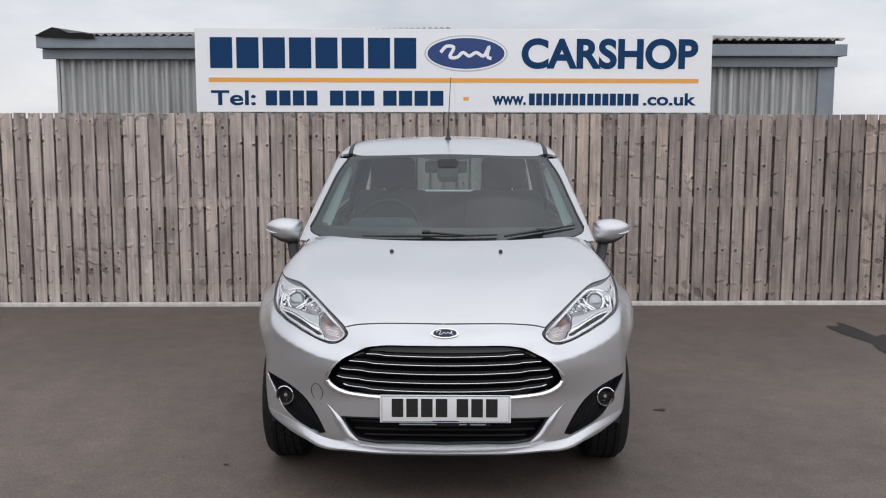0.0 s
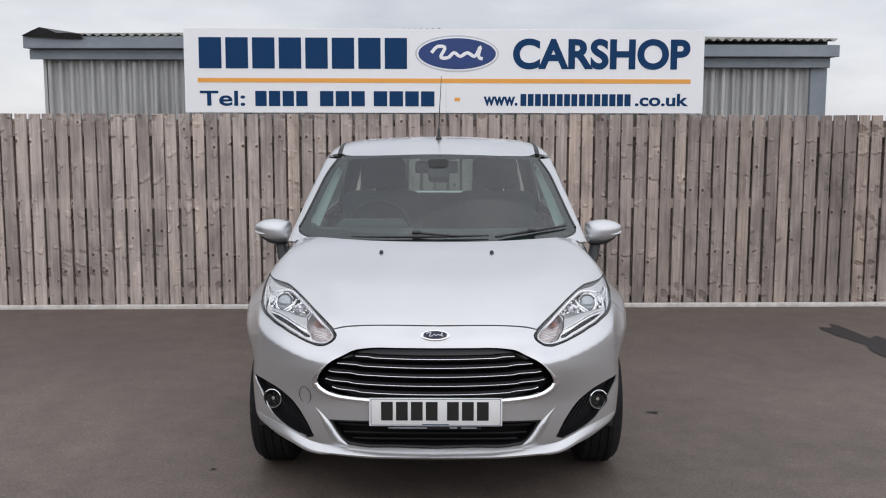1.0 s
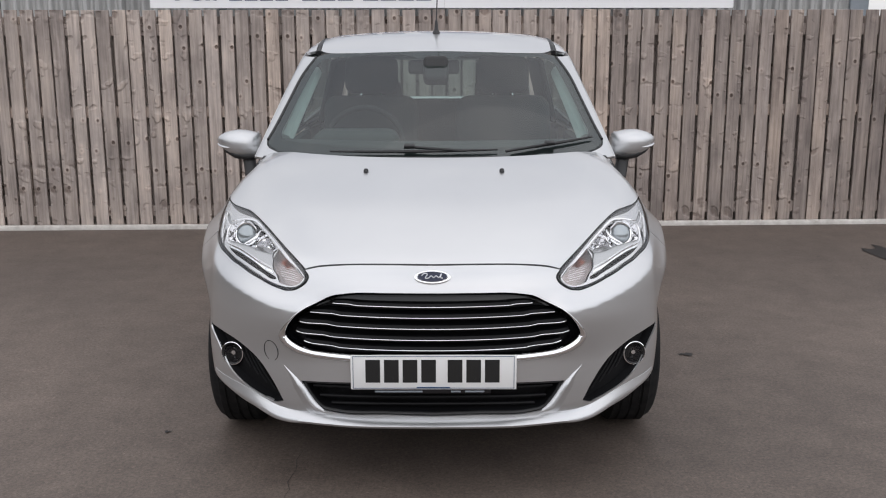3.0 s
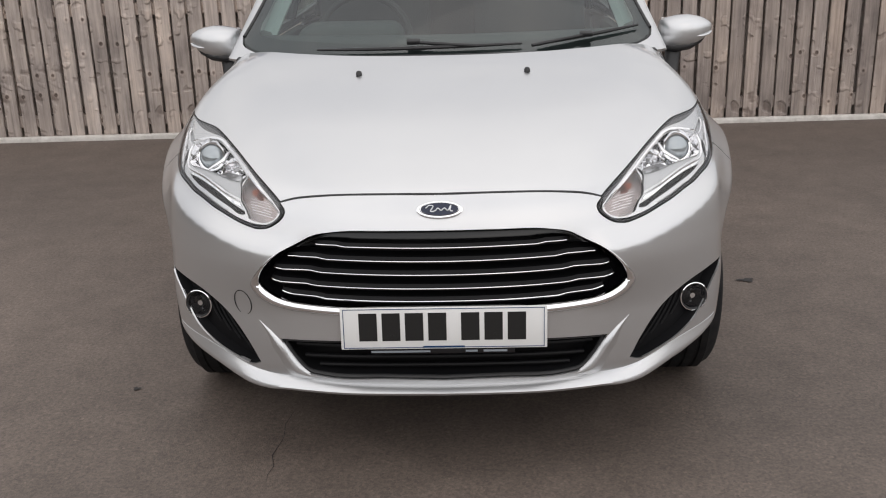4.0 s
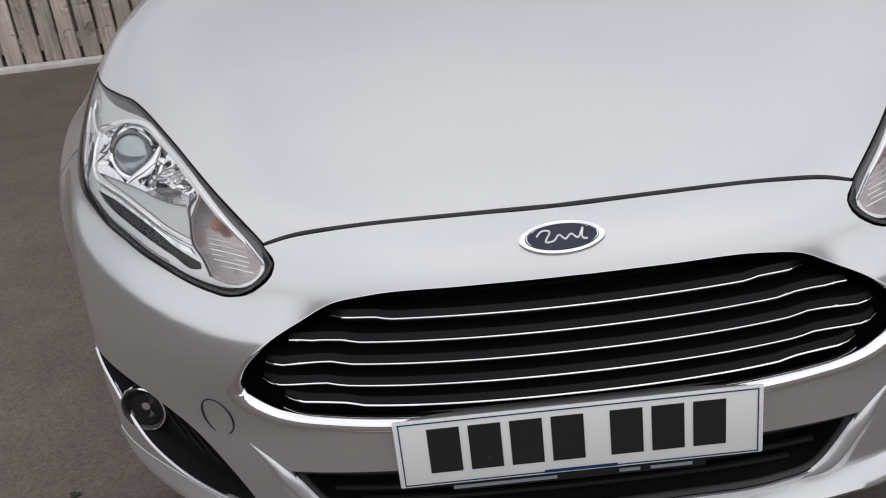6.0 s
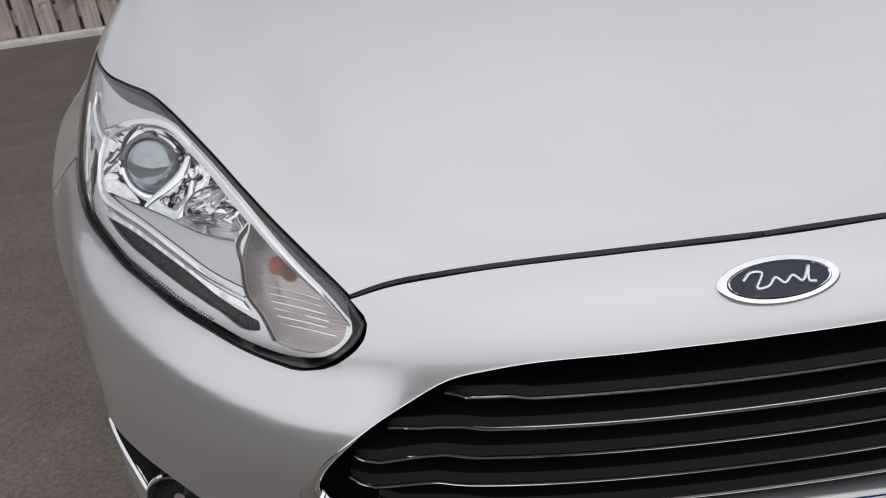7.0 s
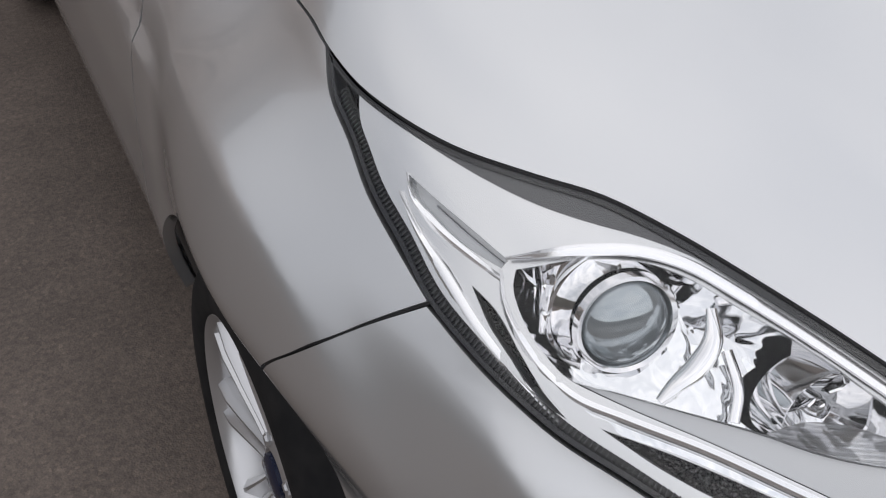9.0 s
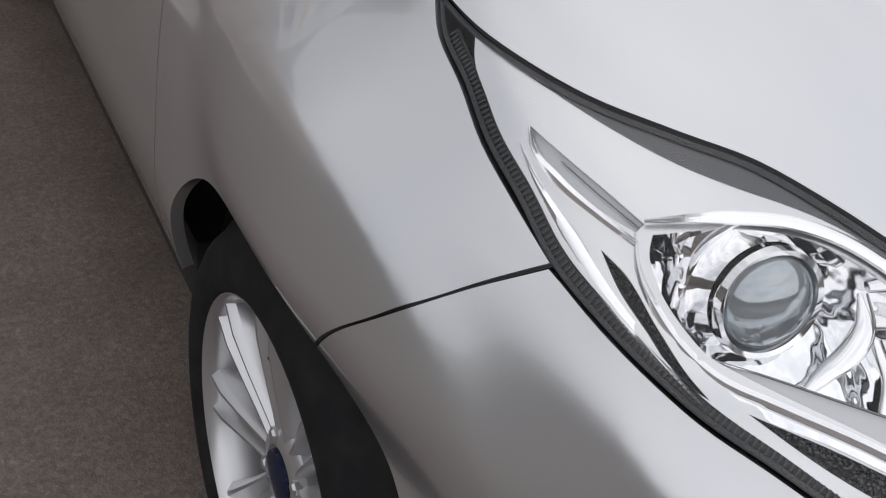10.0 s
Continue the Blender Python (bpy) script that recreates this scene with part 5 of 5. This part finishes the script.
    for k, (dx, dy) in enumerate(((-.013, .004), (.012, .010))):
        bm = bmesh.new()
        add_box(bm, (.010, .030, .0025), q2 @ pose(dx, dy, -.012, 55, 12 - 30 * k, 20), .001, 2)
        part("shield_blade", bm, CHROME, head)
    flute = outline([(40.4, 21.8), (39.0, 22.4), (37.0, 22.55), (35.0, 22.25)], [(35.0, 22.25), (34.4, 21.4)], [(34.4, 21.4), (35.6, 21.38), (38.0, 21.5), (40.4, 21.8)], step=.4) * M
    panel("fluted_lens", ch, flute, [], .6, RIBBED_GREY, head, .006, .020, "grey fluted lower lens")
    # curved chrome strut between the two
    sp, sn = ch(spline([(43.3, 25.9), (43.0, 24.8), (43.5, 23.7), (44.3, 22.8), (44.8, 22.1)], .3) * M)
    bm = bmesh.new()
    add_tube(bm, sp - sn * .030, [.004 + .0045 * math.sin(math.pi * k / (len(sp) - 1)) for k in range(len(sp))], 14, .6)
    part("chrome_strut", bm, CHROME, head)
    sp, sn = ch(spline([(42.2, 24.6), (41.5, 23.4), (41.5, 22.1)], .3) * M)
    bm = bmesh.new()
    add_tube(bm, sp - sn * .040, .0045, 12, .7)
    part("chrome_strut", bm, CHROME, head)
    for a, e, turn in ((51.4, 25.0, 25), (50.9, 24.0, 40)):
        p, n = ch(np.array([(a * sign, e)]))
        bm = bmesh.new()
        add_box(bm, (.007, .030, .020), Matrix.Translation(Vector(p[0] - n[0] * .040)) @ pose(0, 0, 0, -10, 0, sign * turn), .003, 3)
        part("chrome_blade", bm, CHROME, head)
    bp, bn = ch(np.array([(31.3 * sign, 20.55)]))
    seat = Vector(bp[0] - bn[0] * .036)
    bm = bmesh.new()
    bmesh.ops.create_uvsphere(bm, u_segments=20, v_segments=12, radius=.0092, matrix=Matrix.Translation(seat) @ Matrix.Diagonal((1.1, 1.5, 1, 1)))
    part("indicator_bulb", bm, AMBER, head, "orange indicator bulb")
    # ribbed black rim along the lower edge
    line = np.array([(a - .16, e + .36) for a, e in LAMP_LOW[1:-7]]) * M
    rim_line = spline(line, .5)
    strip_along("rim_strip", ch, rim_line, np.interp(np.abs(rim_line[:, 0]), [38, 52], [.004, .008]), .009, .009, TRIM, head, "black ribbed rim inside the lens", .002)
    p, n = ch(spline(line, .26))
    bm = bmesh.new()
    for i in range(1, len(p) - 1):
        t = Vector(p[i + 1] - p[i - 1]).normalized()
        nn = Vector(n[i])
        s = t.cross(nn)
        m = Matrix((t, s, nn)).transposed().to_4x4()
        m.translation = Vector(p[i]) - nn * .0065
        add_box(bm, (.0012, .0066, .004), m)
    part("rim_ribs", bm, LAMP_GREY, head, "fine grey ribs inside the lens rim")


def make_crumpled():
    m = material("bowl_chrome", (0.86, 0.87, 0.88), 0.06, 1.0)
    w = tex(m, "Noise", 34, 2, 0.4, (1, 0.6, 0.5))
    bump(m, w.outputs["Fac"], 0.35, 0.02)
    return m


def make_ribbed(name, tint, scale, fac):
    m = make_clear(name, tint, 0.28, 0.3)
    n, l = m.node_tree.nodes, m.node_tree.links
    wave = tex(m, "Wave", scale, stretch=(1, 0.2, 1))
    wave.bands_direction = "Z"
    b = n.new("ShaderNodeBump")
    b.inputs["Strength"].default_value = 0.8
    b.inputs["Distance"].default_value = 0.004
    l.new(wave.outputs["Fac"], b.inputs["Height"])
    for k in n:
        if k.type == "BSDF_GLOSSY":
            l.new(b.outputs["Normal"], k.inputs["Normal"])
        if k.type == "BSDF_TRANSPARENT":
            c = ramp(m, wave.outputs["Fac"], (0.0, tuple(v * fac for v in tint)), (1.0, tint))
            l.new(c, k.inputs["Color"])
    return m


def make_honeycomb():
    m = material("honeycomb_black", (0.03, 0.031, 0.033), 0.22)
    v = tex(m, "Voronoi", 420)
    plug(m, ramp(m, v.outputs["Distance"], (0.15, (0.16, 0.16, 0.165)), (0.5, (0.012, 0.012, 0.013))), "Base Color")
    bump(m, v.outputs["Distance"], 0.9, 0.004)
    return m


CHROME_SOFT, HONEYCOMB = make_crumpled(), make_honeycomb()
SMOKED = material("smoked_plastic", (0.085, 0.086, 0.09), 0.25)
SHELF = material("lamp_shelf_grey", (0.50, 0.51, 0.52), 0.42, 0.55)
BRIGHT = material("bright_chrome", (0.93, 0.93, 0.94), 0.22, 0.9)
HOUSING = material("lamp_housing", (0.16, 0.16, 0.165), 0.4, 0.3)
RIBBED = make_ribbed("ribbed_clear", (0.93, 0.91, 0.91), 150, 0.82)
RIBBED_GREY = make_ribbed("fluted_clear", (0.72, 0.73, 0.74), 160, 0.6)


def build_wheel(car, x, y, sign):
    """Alloy wheel with eight ridged spokes in a road tyre, its face at local +z."""
    m = Matrix.Translation((x, y, WHEEL_Z)) @ (pose(0, 0, 0, 0, 90 * sign, 0))
    bm = bmesh.new()
    R = WHEEL_Z
    prof = [(.210, .004), (.217, .009), (.230, .0115), (.248, .011), (.262, .006), (.276, -.004), (.284, -.018), (R, -.032), (R, -.052), (R - .005, -.054), (R - .005, -.060), (R, -.062), (R, -.088), (R - .005, -.09), (R - .005, -.096), (R, -.098), (R, -.124), (R - .005, -.126), (R - .005, -.132), (R, -.134), (R, -.152), (.284, -.168), (.262, -.184), (.214, -.19), (.210, -.18)]
    add_lathe(bm, prof, m, 64, True)
    wheel = part("wheel", bm, RUBBER, car, "alloy wheel with a black road tyre")
    bm = bmesh.new()
    add_lathe(bm, [(.214, -.002), (.2145, .004), (.210, .005), (.204, -.002), (.199, -.014), (.197, -.05), (.190, -.10), (.190, -.17), (.210, -.176)], m, 64, True)
    part("rim", bm, ALLOY, wheel, "silver alloy rim")
    for k in range(8):
        mk = m @ pose(0, 0, 0, 0, 0, 45 * k + 14)
        bm = bmesh.new()
        rows = []
        for r, w, z, h in ((.030, .018, -.034, .010), (.075, .019, -.030, .012), (.12, .023, -.024, .013), (.165, .029, -.018, .013), (.202, .036, -.015, .010)):
            rows.append([bm.verts.new(mk @ Vector((r, u * w, z + v * h))) for u, v in ((-1, -3.2), (-1, .2), (-.72, 1), (-.55, 1), (-.12, -.9), (.12, -.9), (.55, 1), (.72, 1), (1, .2), (1, -3.2))])
        for p, q in zip(rows, rows[1:]):
            for i in range(9):
                bm.faces.new((p[i], q[i], q[i + 1], p[i + 1]))
        part("spoke", bm, ALLOY, wheel)
    bm = bmesh.new()
    add_lathe(bm, [(.062, -.07), (.060, -.030), (.052, -.022), (.036, -.018), (.032, -.022), (0, -.022)], m, 40)
    part("hub", bm, ALLOY, wheel)
    bm = bmesh.new()
    add_lathe(bm, [(.031, -.022), (.030, -.014), (.024, -.011), (0, -.010)], m, 32)
    part("hub_cap", bm, BADGE_BLUE, wheel, "dark blue hub cap")
    for k in range(4):
        bm = bmesh.new()
        a = radians(90 * k + 30)
        add_lathe(bm, [(.009, -.04), (.009, -.018), (.006, -.015), (0, -.015)], m @ pose(.048 * math.cos(a), .048 * math.sin(a), 0), 6)
        part("wheel_nut", bm, ALLOY, wheel)
    bm = bmesh.new()
    add_tube(bm, [m @ Vector((.160, .03, -.03)), m @ Vector((.150, .028, -.008))], .004, 8)
    part("valve", bm, TRIM, wheel)
    bm = bmesh.new()
    add_lathe(bm, [(.145, -.085), (.145, -.10), (.0, -.10), (.0, -.085)], m, 40)
    part("brake_disc", bm, ALLOY, wheel)


def build_cabin(car):
    """Windscreen, pillars, roof, side and rear glass."""
    side = [(.668, 1.058), (.655, 1.09), (.625, 1.182), (.585, 1.301), (.545, 1.368)]
    glass_half = np.concatenate([
        spline([(0, 1.012), (.27, 1.012), (.48, 1.012), (.58, 1.020), (.636, 1.031), (.660, 1.043), (.668, 1.058)], .02)[:-1],
        spline(side, .02)[:-1],
        spline([(.545, 1.368), (.50, 1.381), (.3, 1.394), (0, 1.398)], .02)])
    whole = mirror_closed(glass_half)
    inner_half = np.concatenate([
        spline([(0, 1.046), (.25, 1.046), (.45, 1.052), (.58, 1.060), (.610, 1.066)], .02)[:-1],
        spline([(.610, 1.066), (.620, 1.080), (.609, 1.125), (.587, 1.199), (.553, 1.294), (.530, 1.347)], .02)[:-1],
        spline([(.530, 1.347), (.50, 1.362), (.40, 1.372), (.10, 1.374), (.07, 1.366), (0, 1.364)], .02)])
    wind = panel("windscreen", chart_screen, whole, [], .03, SCREEN, car, 0, .001, "tinted curved windscreen")
    wind.visible_shadow = False
    panel("screen_border", chart_screen, shrink(whole, -.004), [mirror_closed(inner_half)], .03, TRIM, wind, 0, .004, "black printed glass border")
    # roof
    roof_half = np.concatenate([
        spline([(0, 1.600), (.2, 1.606), (.40, 1.636), (.50, 1.672), (.530, 1.705)], .03)[:-1],
        spline([(.530, 1.705), (.532, 1.95), (.532, 2.4), (.525, 2.9), (.49, 3.3)], .03)[:-1],
        spline([(.49, 3.3), (.3, 3.38), (0, 3.40)], .03)])
    panel("roof", chart_cabin_top, mirror_closed(roof_half), [], .035, PAINT, car, .012, label="silver painted roof")
    for sign in (1, -1):
        ch = chart_cabin_side(sign)
        # painted pillar beside the glass
        out = [(.722 - .25 * (z - 1.0) - .0135, z) for z in np.linspace(1.37, 1.0, 9)]
        strip = np.concatenate([spline([(x + .008, z) for x, z in side], .02)[:-1], np.linspace((.553, 1.368), out[0], 4)[:-1], spline(out, .02)[:-1], np.linspace(out[-1], (.60, 1.0), 6)[:-1], [(.60, 1.0), (.60, 1.0165)], spline([(.61, 1.018), (.640, 1.0255), (.667, 1.038), (.676, 1.058)], .02)[:-1]])
        panel("front_pillar", chart_screen, strip * (sign, 1), [], .012, PAINT, car, .01, label="silver windscreen pillar")
        # door frame round the side window
        frame = outline([(1.00, .995), (1.22, 1.110), (1.45, 1.235), (1.66, 1.335), (1.80, 1.385)], [(1.80, 1.385), (2.2, 1.405), (2.8, 1.39), (3.25, 1.33)],
                        [(3.25, 1.33), (3.5, 1.20), (3.66, 1.0)], [(3.66, 1.0), (2.4, .985), (1.00, .985)], [(1.00, .985), (1.00, .995)], step=.04)
        win = outline([(1.30, 1.035), (1.42, 1.115), (1.58, 1.205), (1.75, 1.290), (1.88, 1.335)], [(1.88, 1.335), (2.3, 1.355), (2.8, 1.345), (3.1, 1.28)],
                      [(3.1, 1.28), (3.2, 1.18), (3.15, 1.05)], [(3.15, 1.05), (2.2, 1.02), (1.30, 1.035)], step=.04)
        panel("door_frame", ch, frame, [win], .05, PAINT, car, .02, label="silver door frame")
        g = panel("side_window", ch, shrink(win, -.01), [], .08, SCREEN, car, 0, .008, "tinted side window")
        g.visible_shadow = False
        rail = np.concatenate([spline([(.556, 1.72), (.556, 1.95), (.556, 2.4), (.548, 2.9), (.515, 3.3)], .03)[:-1],
                               spline([(.53, 3.3), (.570, 2.9), (.600, 2.4), (.603, 1.95), (.600, 1.74)], .03)])
        panel("roof_rail", chart_cabin_top, rail * (sign, 1), [], .012, PAINT, car, .012)
        p, n = chart_screen(spline([(x + .003, z) for x, z in side], .02) * (sign, 1))
        bm = bmesh.new()
        add_tube(bm, p - n * .001, .0055, 8)
        part("pillar_seal", bm, TRIM, car)
        p, n = chart_cabin_top(spline([(.543, 1.70), (.543, 1.95), (.543, 2.4), (.536, 2.9), (.50, 3.3)], .05) * (sign, 1))
        bm = bmesh.new()
        add_tube(bm, p - n * .007, .0125, 8)
        part("roof_channel", bm, TRIM, car)
        # B pillar
        p, n = ch(np.array([(2.12, 1.02), (2.16, 1.2), (2.22, 1.36)]))
        bm = bmesh.new()
        add_tube(bm, p - n * .012, .028, 8, .5)
        part("middle_pillar", bm, TRIM, car)
    def chart_rear(v):
        v = np.asarray(v, float)
        p = cast(cabin_field, np.c_[v[:, 0], np.full(len(v), 2.6), v[:, 1]], np.tile((0, 1.0, 0), (len(v), 1)), .02, 1.6)
        return p, gradient(cabin_field, p)
    rear = outline([(-.62, 1.0), (.62, 1.0)], [(.62, 1.0), (.58, 1.2), (.50, 1.37)], [(.50, 1.37), (-.50, 1.37)], [(-.50, 1.37), (-.58, 1.2), (-.62, 1.0)], step=.05)
    hole = outline([(-.37, 1.06), (.37, 1.06)], [(.37, 1.06), (.36, 1.2), (.33, 1.32)], [(.33, 1.32), (-.33, 1.32)], [(-.33, 1.32), (-.36, 1.2), (-.37, 1.06)], step=.05)
    panel("tailgate_frame", chart_rear, rear, [hole], .06, PAINT, car, .02)
    g = panel("rear_window", chart_rear, shrink(hole, -.01), [], .1, SCREEN, car, 0, .006)
    g.visible_shadow = False
    # scuttle under the wipers
    bm = bmesh.new()
    pts = [(x, .765 + .36 * x * x, 1.000 - .02 * x * x) for x in np.linspace(-.66, .66, 31)]
    add_tube(bm, pts, .036, 10, .5)
    part("scuttle", bm, TRIM, car, "black plastic scuttle")


def build_wipers(car):
    def on_screen(x, z, lift):
        p, n = chart_screen(np.array([(x, z)]))
        return Vector(p[0] + n[0] * lift)
    for low, tip0, tip1, knee in (((.10, 1.024), (-.40, 1.022), (.24, 1.030), (-.095, 1.036)), ((.27, 1.020), (.29, 1.026), (.625, 1.060), (.445, 1.040))):
        bm = bmesh.new()
        n = 24
        pts = [on_screen(tip0[0] + (tip1[0] - tip0[0]) * t, tip0[1] + (tip1[1] - tip0[1]) * t, .010) for t in np.linspace(0, 1, n)]
        add_tube(bm, pts, [.003 + .0035 * math.sin(math.pi * t) for t in np.linspace(0.05, .95, n)], 6)
        w = part("wiper", bm, TRIM, car, "black wiper blade")
        bm = bmesh.new()
        add_tube(bm, [on_screen(low[0] + (knee[0] - low[0]) * t, low[1] + (knee[1] - low[1]) * t, .016) for t in np.linspace(0, 1, 8)], .0055, 8)
        add_box(bm, (.042, .022, .014), Matrix.Translation(on_screen(knee[0], knee[1], .018)) @ pose(0, 0, 0, 20), .004)
        part("wiper_arm", bm, TRIM, w)


def build_mirror(car, sign):
    """Door mirror: painted cap over a dark casing, on a stalk."""
    def shell(rings):
        bm = bmesh.new()
        loops = []
        for x, cy, cz, ry, rz in rings:
            ring = []
            for k in range(32):
                c, s = math.cos(2 * math.pi * k / 32), math.sin(2 * math.pi * k / 32)
                ring.append(bm.verts.new((x * sign, cy + ry * math.copysign(abs(c) ** .8, c), cz + rz * math.copysign(abs(s) ** .8, s))))
            loops.append(ring)
        for p, q in zip(loops, loops[1:]):
            for k in range(32):
                j = (k + 1) % 32
                bm.faces.new((p[k], q[k], q[j], p[j]))
        bm.faces.new(loops[0])
        bm.faces.new(loops[-1])
        return bm
    cap = shell([(.780, 1.462, .994, .030, .026), (.783, 1.458, .993, .046, .042), (.791, 1.454, .992, .058, .051), (.81, 1.450, .993, .066, .056), (.845, 1.447, .996, .071, .060), (.878, 1.447, .999, .071, .059), (.91, 1.451, 1.002, .066, .051), (.935, 1.457, 1.005, .056, .041), (.957, 1.463, 1.008, .040, .027), (.970, 1.468, 1.010, .022, .014), (.977, 1.470, 1.010, .005, .004)])
    mirror = part("door_mirror", cap, PAINT, car, "silver door mirror cap")
    base = shell([(.795, 1.462, .948, .030, .012), (.80, 1.458, .945, .052, .020), (.84, 1.455, .943, .064, .022), (.89, 1.457, .950, .060, .020), (.93, 1.462, .966, .044, .014), (.957, 1.466, .985, .015, .006)])
    part("mirror_casing", base, TRIM, mirror, "black lower casing")
    bm = bmesh.new()
    add_tube(bm, [(sign * .835, 1.455, .955), (sign * .830, 1.44, .915), (sign * .815, 1.40, .865), (sign * .78, 1.36, .82)], [.036, .028, .030, .042], 12, 1.0, (0, 1, 0))
    part("mirror_stalk", bm, TRIM, mirror)
    bm = bmesh.new()
    add_tube(bm, [(sign * .905, 1.386, .983), (sign * .93, 1.398, .984), (sign * .955, 1.421, .988), (sign * .970, 1.448, .994)], [.002, .004, .0045, .003], 8)
    part("side_repeater", bm, SATIN, mirror, "clear side indicator")
    bm = bmesh.new()
    add_box(bm, (.15, .006, .08), pose(sign * .868, 1.519, 1.002), .02, 3)
    part("mirror_glass", bm, CHROME, mirror)


def build_interior(car):
    bm = bmesh.new()
    pts = [(x, .98 + .28 * x * x, 1.005) for x in np.linspace(-.62, .62, 25)]
    add_tube(bm, pts, .13, 12, .38)
    add_box(bm, (1.28, .30, .30), pose(0, 1.22, .87), .08, 4)
    dash = part("dashboard", bm, DASH, car, "dark grey dashboard")
    bm = bmesh.new()
    add_box(bm, (.36, .22, .12), pose(-.33, 1.19, 1.02), .05, 4)
    part("instrument_hood", bm, DASH, dash)
    m = Matrix.Translation((-.316, 1.42, .992)) @ pose(0, 0, 0, 66)
    bm = bmesh.new()
    add_tube(bm, [m @ Vector((.172 * math.cos(a), .172 * math.sin(a), 0)) for a in (2 * math.pi * k / 48 for k in range(48))], .013, 10, 1.0, m.col[2].to_3d(), True)
    wheel = part("steering_wheel", bm, TRIM, car, "black steering wheel")
    bm = bmesh.new()
    add_box(bm, (.17, .12, .05), m @ pose(0, -.01, -.02), .03, 4)
    for a in (0, 180, 270):
        add_box(bm, (.12, .035, .02), m @ pose(0, 0, 0, 0, 0, a) @ pose(.12, 0, -.01), .008)
    part("steering_hub", bm, TRIM, wheel)
    for x in (-.335, .335):
        bm = bmesh.new()
        add_box(bm, (.48, .16, .62), pose(x, 2.08, .86, -14), .07, 5)
        add_box(bm, (.50, .50, .18), pose(x, 1.82, .52, 4), .06, 4)
        seat = part("front_seat", bm, CABIN, car, "dark fabric front seat")
        bm = bmesh.new()
        add_box(bm, (.27, .10, .19), pose(x, 2.19, 1.265, -10), .045, 5)
        part("headrest", bm, CABIN, seat)
        for dx in (-.05, .05):
            bm = bmesh.new()
            add_tube(bm, [(x + dx, 2.155, 1.13), (x + dx, 2.18, 1.22)], .007, 8)
            part("headrest_post", bm, CHROME, seat)
    bm = bmesh.new()
    add_box(bm, (1.22, .18, .58), pose(0, 3.0, .80, -16), .06, 4)
    add_box(bm, (1.25, .5, .2), pose(0, 2.75, .48), .06, 4)
    rear = part("rear_bench", bm, CABIN, car, "dark fabric rear bench")
    for x in (-.34, .34):
        bm = bmesh.new()
        add_box(bm, (.24, .08, .15), pose(x, 3.10, 1.12, -10), .04, 4)
        part("headrest", bm, CABIN, rear)
    def lining(v):
        p, n = chart_cabin_top(v)
        return p, n
    panel("headlining", lining, outline([(-.48, 1.74), (.48, 1.74)], [(.48, 1.74), (.50, 2.5), (.46, 3.2)], [(.46, 3.2), (-.46, 3.2)], [(-.46, 3.2), (-.50, 2.5), (-.48, 1.74)], step=.06), [], .08, LINING, car, 0, .03)
    for sign in (1, -1):
        p, n = chart_cabin_side(sign)(spline([(1.16, 1.06), (1.45, 1.225), (1.68, 1.345)], .06))
        bm = bmesh.new()
        add_tube(bm, p - n * .082, .034, 8)
        part("pillar_trim", bm, LINING, car, "pale grey pillar trim")
        # added dark panel that blocks daylight through the rear side windows
        bm = bmesh.new()
        add_box(bm, (.03, .80, .34), pose(sign * .585, 2.75, 1.17, 0, sign * -14), .012)
        part("side_light_blocker", bm, CABIN, car)
        bm = bmesh.new()
        add_box(bm, (.05, 1.0, .5), pose(sign * .67, 1.65, .74), .02)
        part("door_card", bm, DASH, car)
    # mirror and sensor pod under the top of the screen
    bm = bmesh.new()
    add_box(bm, (.11, .08, .12), pose(0, 1.50, 1.312, -24), .022, 4)
    pod = part("sensor_pod", bm, TRIM, car, "black sensor pod and mirror mount")
    bm = bmesh.new()
    add_box(bm, (.235, .03, .065), pose(-.01, 1.66, 1.322, -8), .014, 4)
    part("rear_view_mirror", bm, TRIM, pod)


def build_details(car):
    for x in (-.245, .245):
        p, n = chart_top(np.array([(x, .588)]))
        m = Matrix.Translation(Vector(p[0]))
        bm = bmesh.new()
        add_lathe(bm, [(.0105, -.004), (.0105, .005), (.008, .010), (.003, .012), (0, .012)], m @ pose(0, 0, 0, -18) @ Matrix.Diagonal((.85, 1.1, 1, 1)), 16)
        part("washer_jet", bm, TRIM, car, "small black washer jet")
    p, n = chart_cabin_top(np.array([(0, 1.85)]))
    m = Matrix.Translation(Vector(p[0]))
    bm = bmesh.new()
    add_lathe(bm, [(.024, -.006), (.022, .004), (.013, .014), (.009, .045), (.006, .060), (0, .062)], m @ Matrix.Diagonal((.8, 1.5, 1, 1)), 20)
    a = part("aerial", bm, TRIM, car, "thin black roof aerial")
    bm = bmesh.new()
    add_tube(bm, [m @ Vector((.0, .0, .05)), m @ Vector((.005, .02, .18)), m @ Vector((.014, .05, .35))], [.0035, .0026, .0018], 8)
    part("aerial_rod", bm, TRIM, a)


LENS = material("lens_glass", (0.36, 0.40, 0.42), 0.06, 0.6, 0.8)
for sign in (1, -1):
    build_headlight(car, sign)
    build_wheel(car, sign * .814, WHEEL_Y, sign)
    build_wheel(car, sign * .825, REAR_Y, sign)
    build_mirror(car, sign)
build_cabin(car)
build_wipers(car)
build_interior(car)
build_details(car)
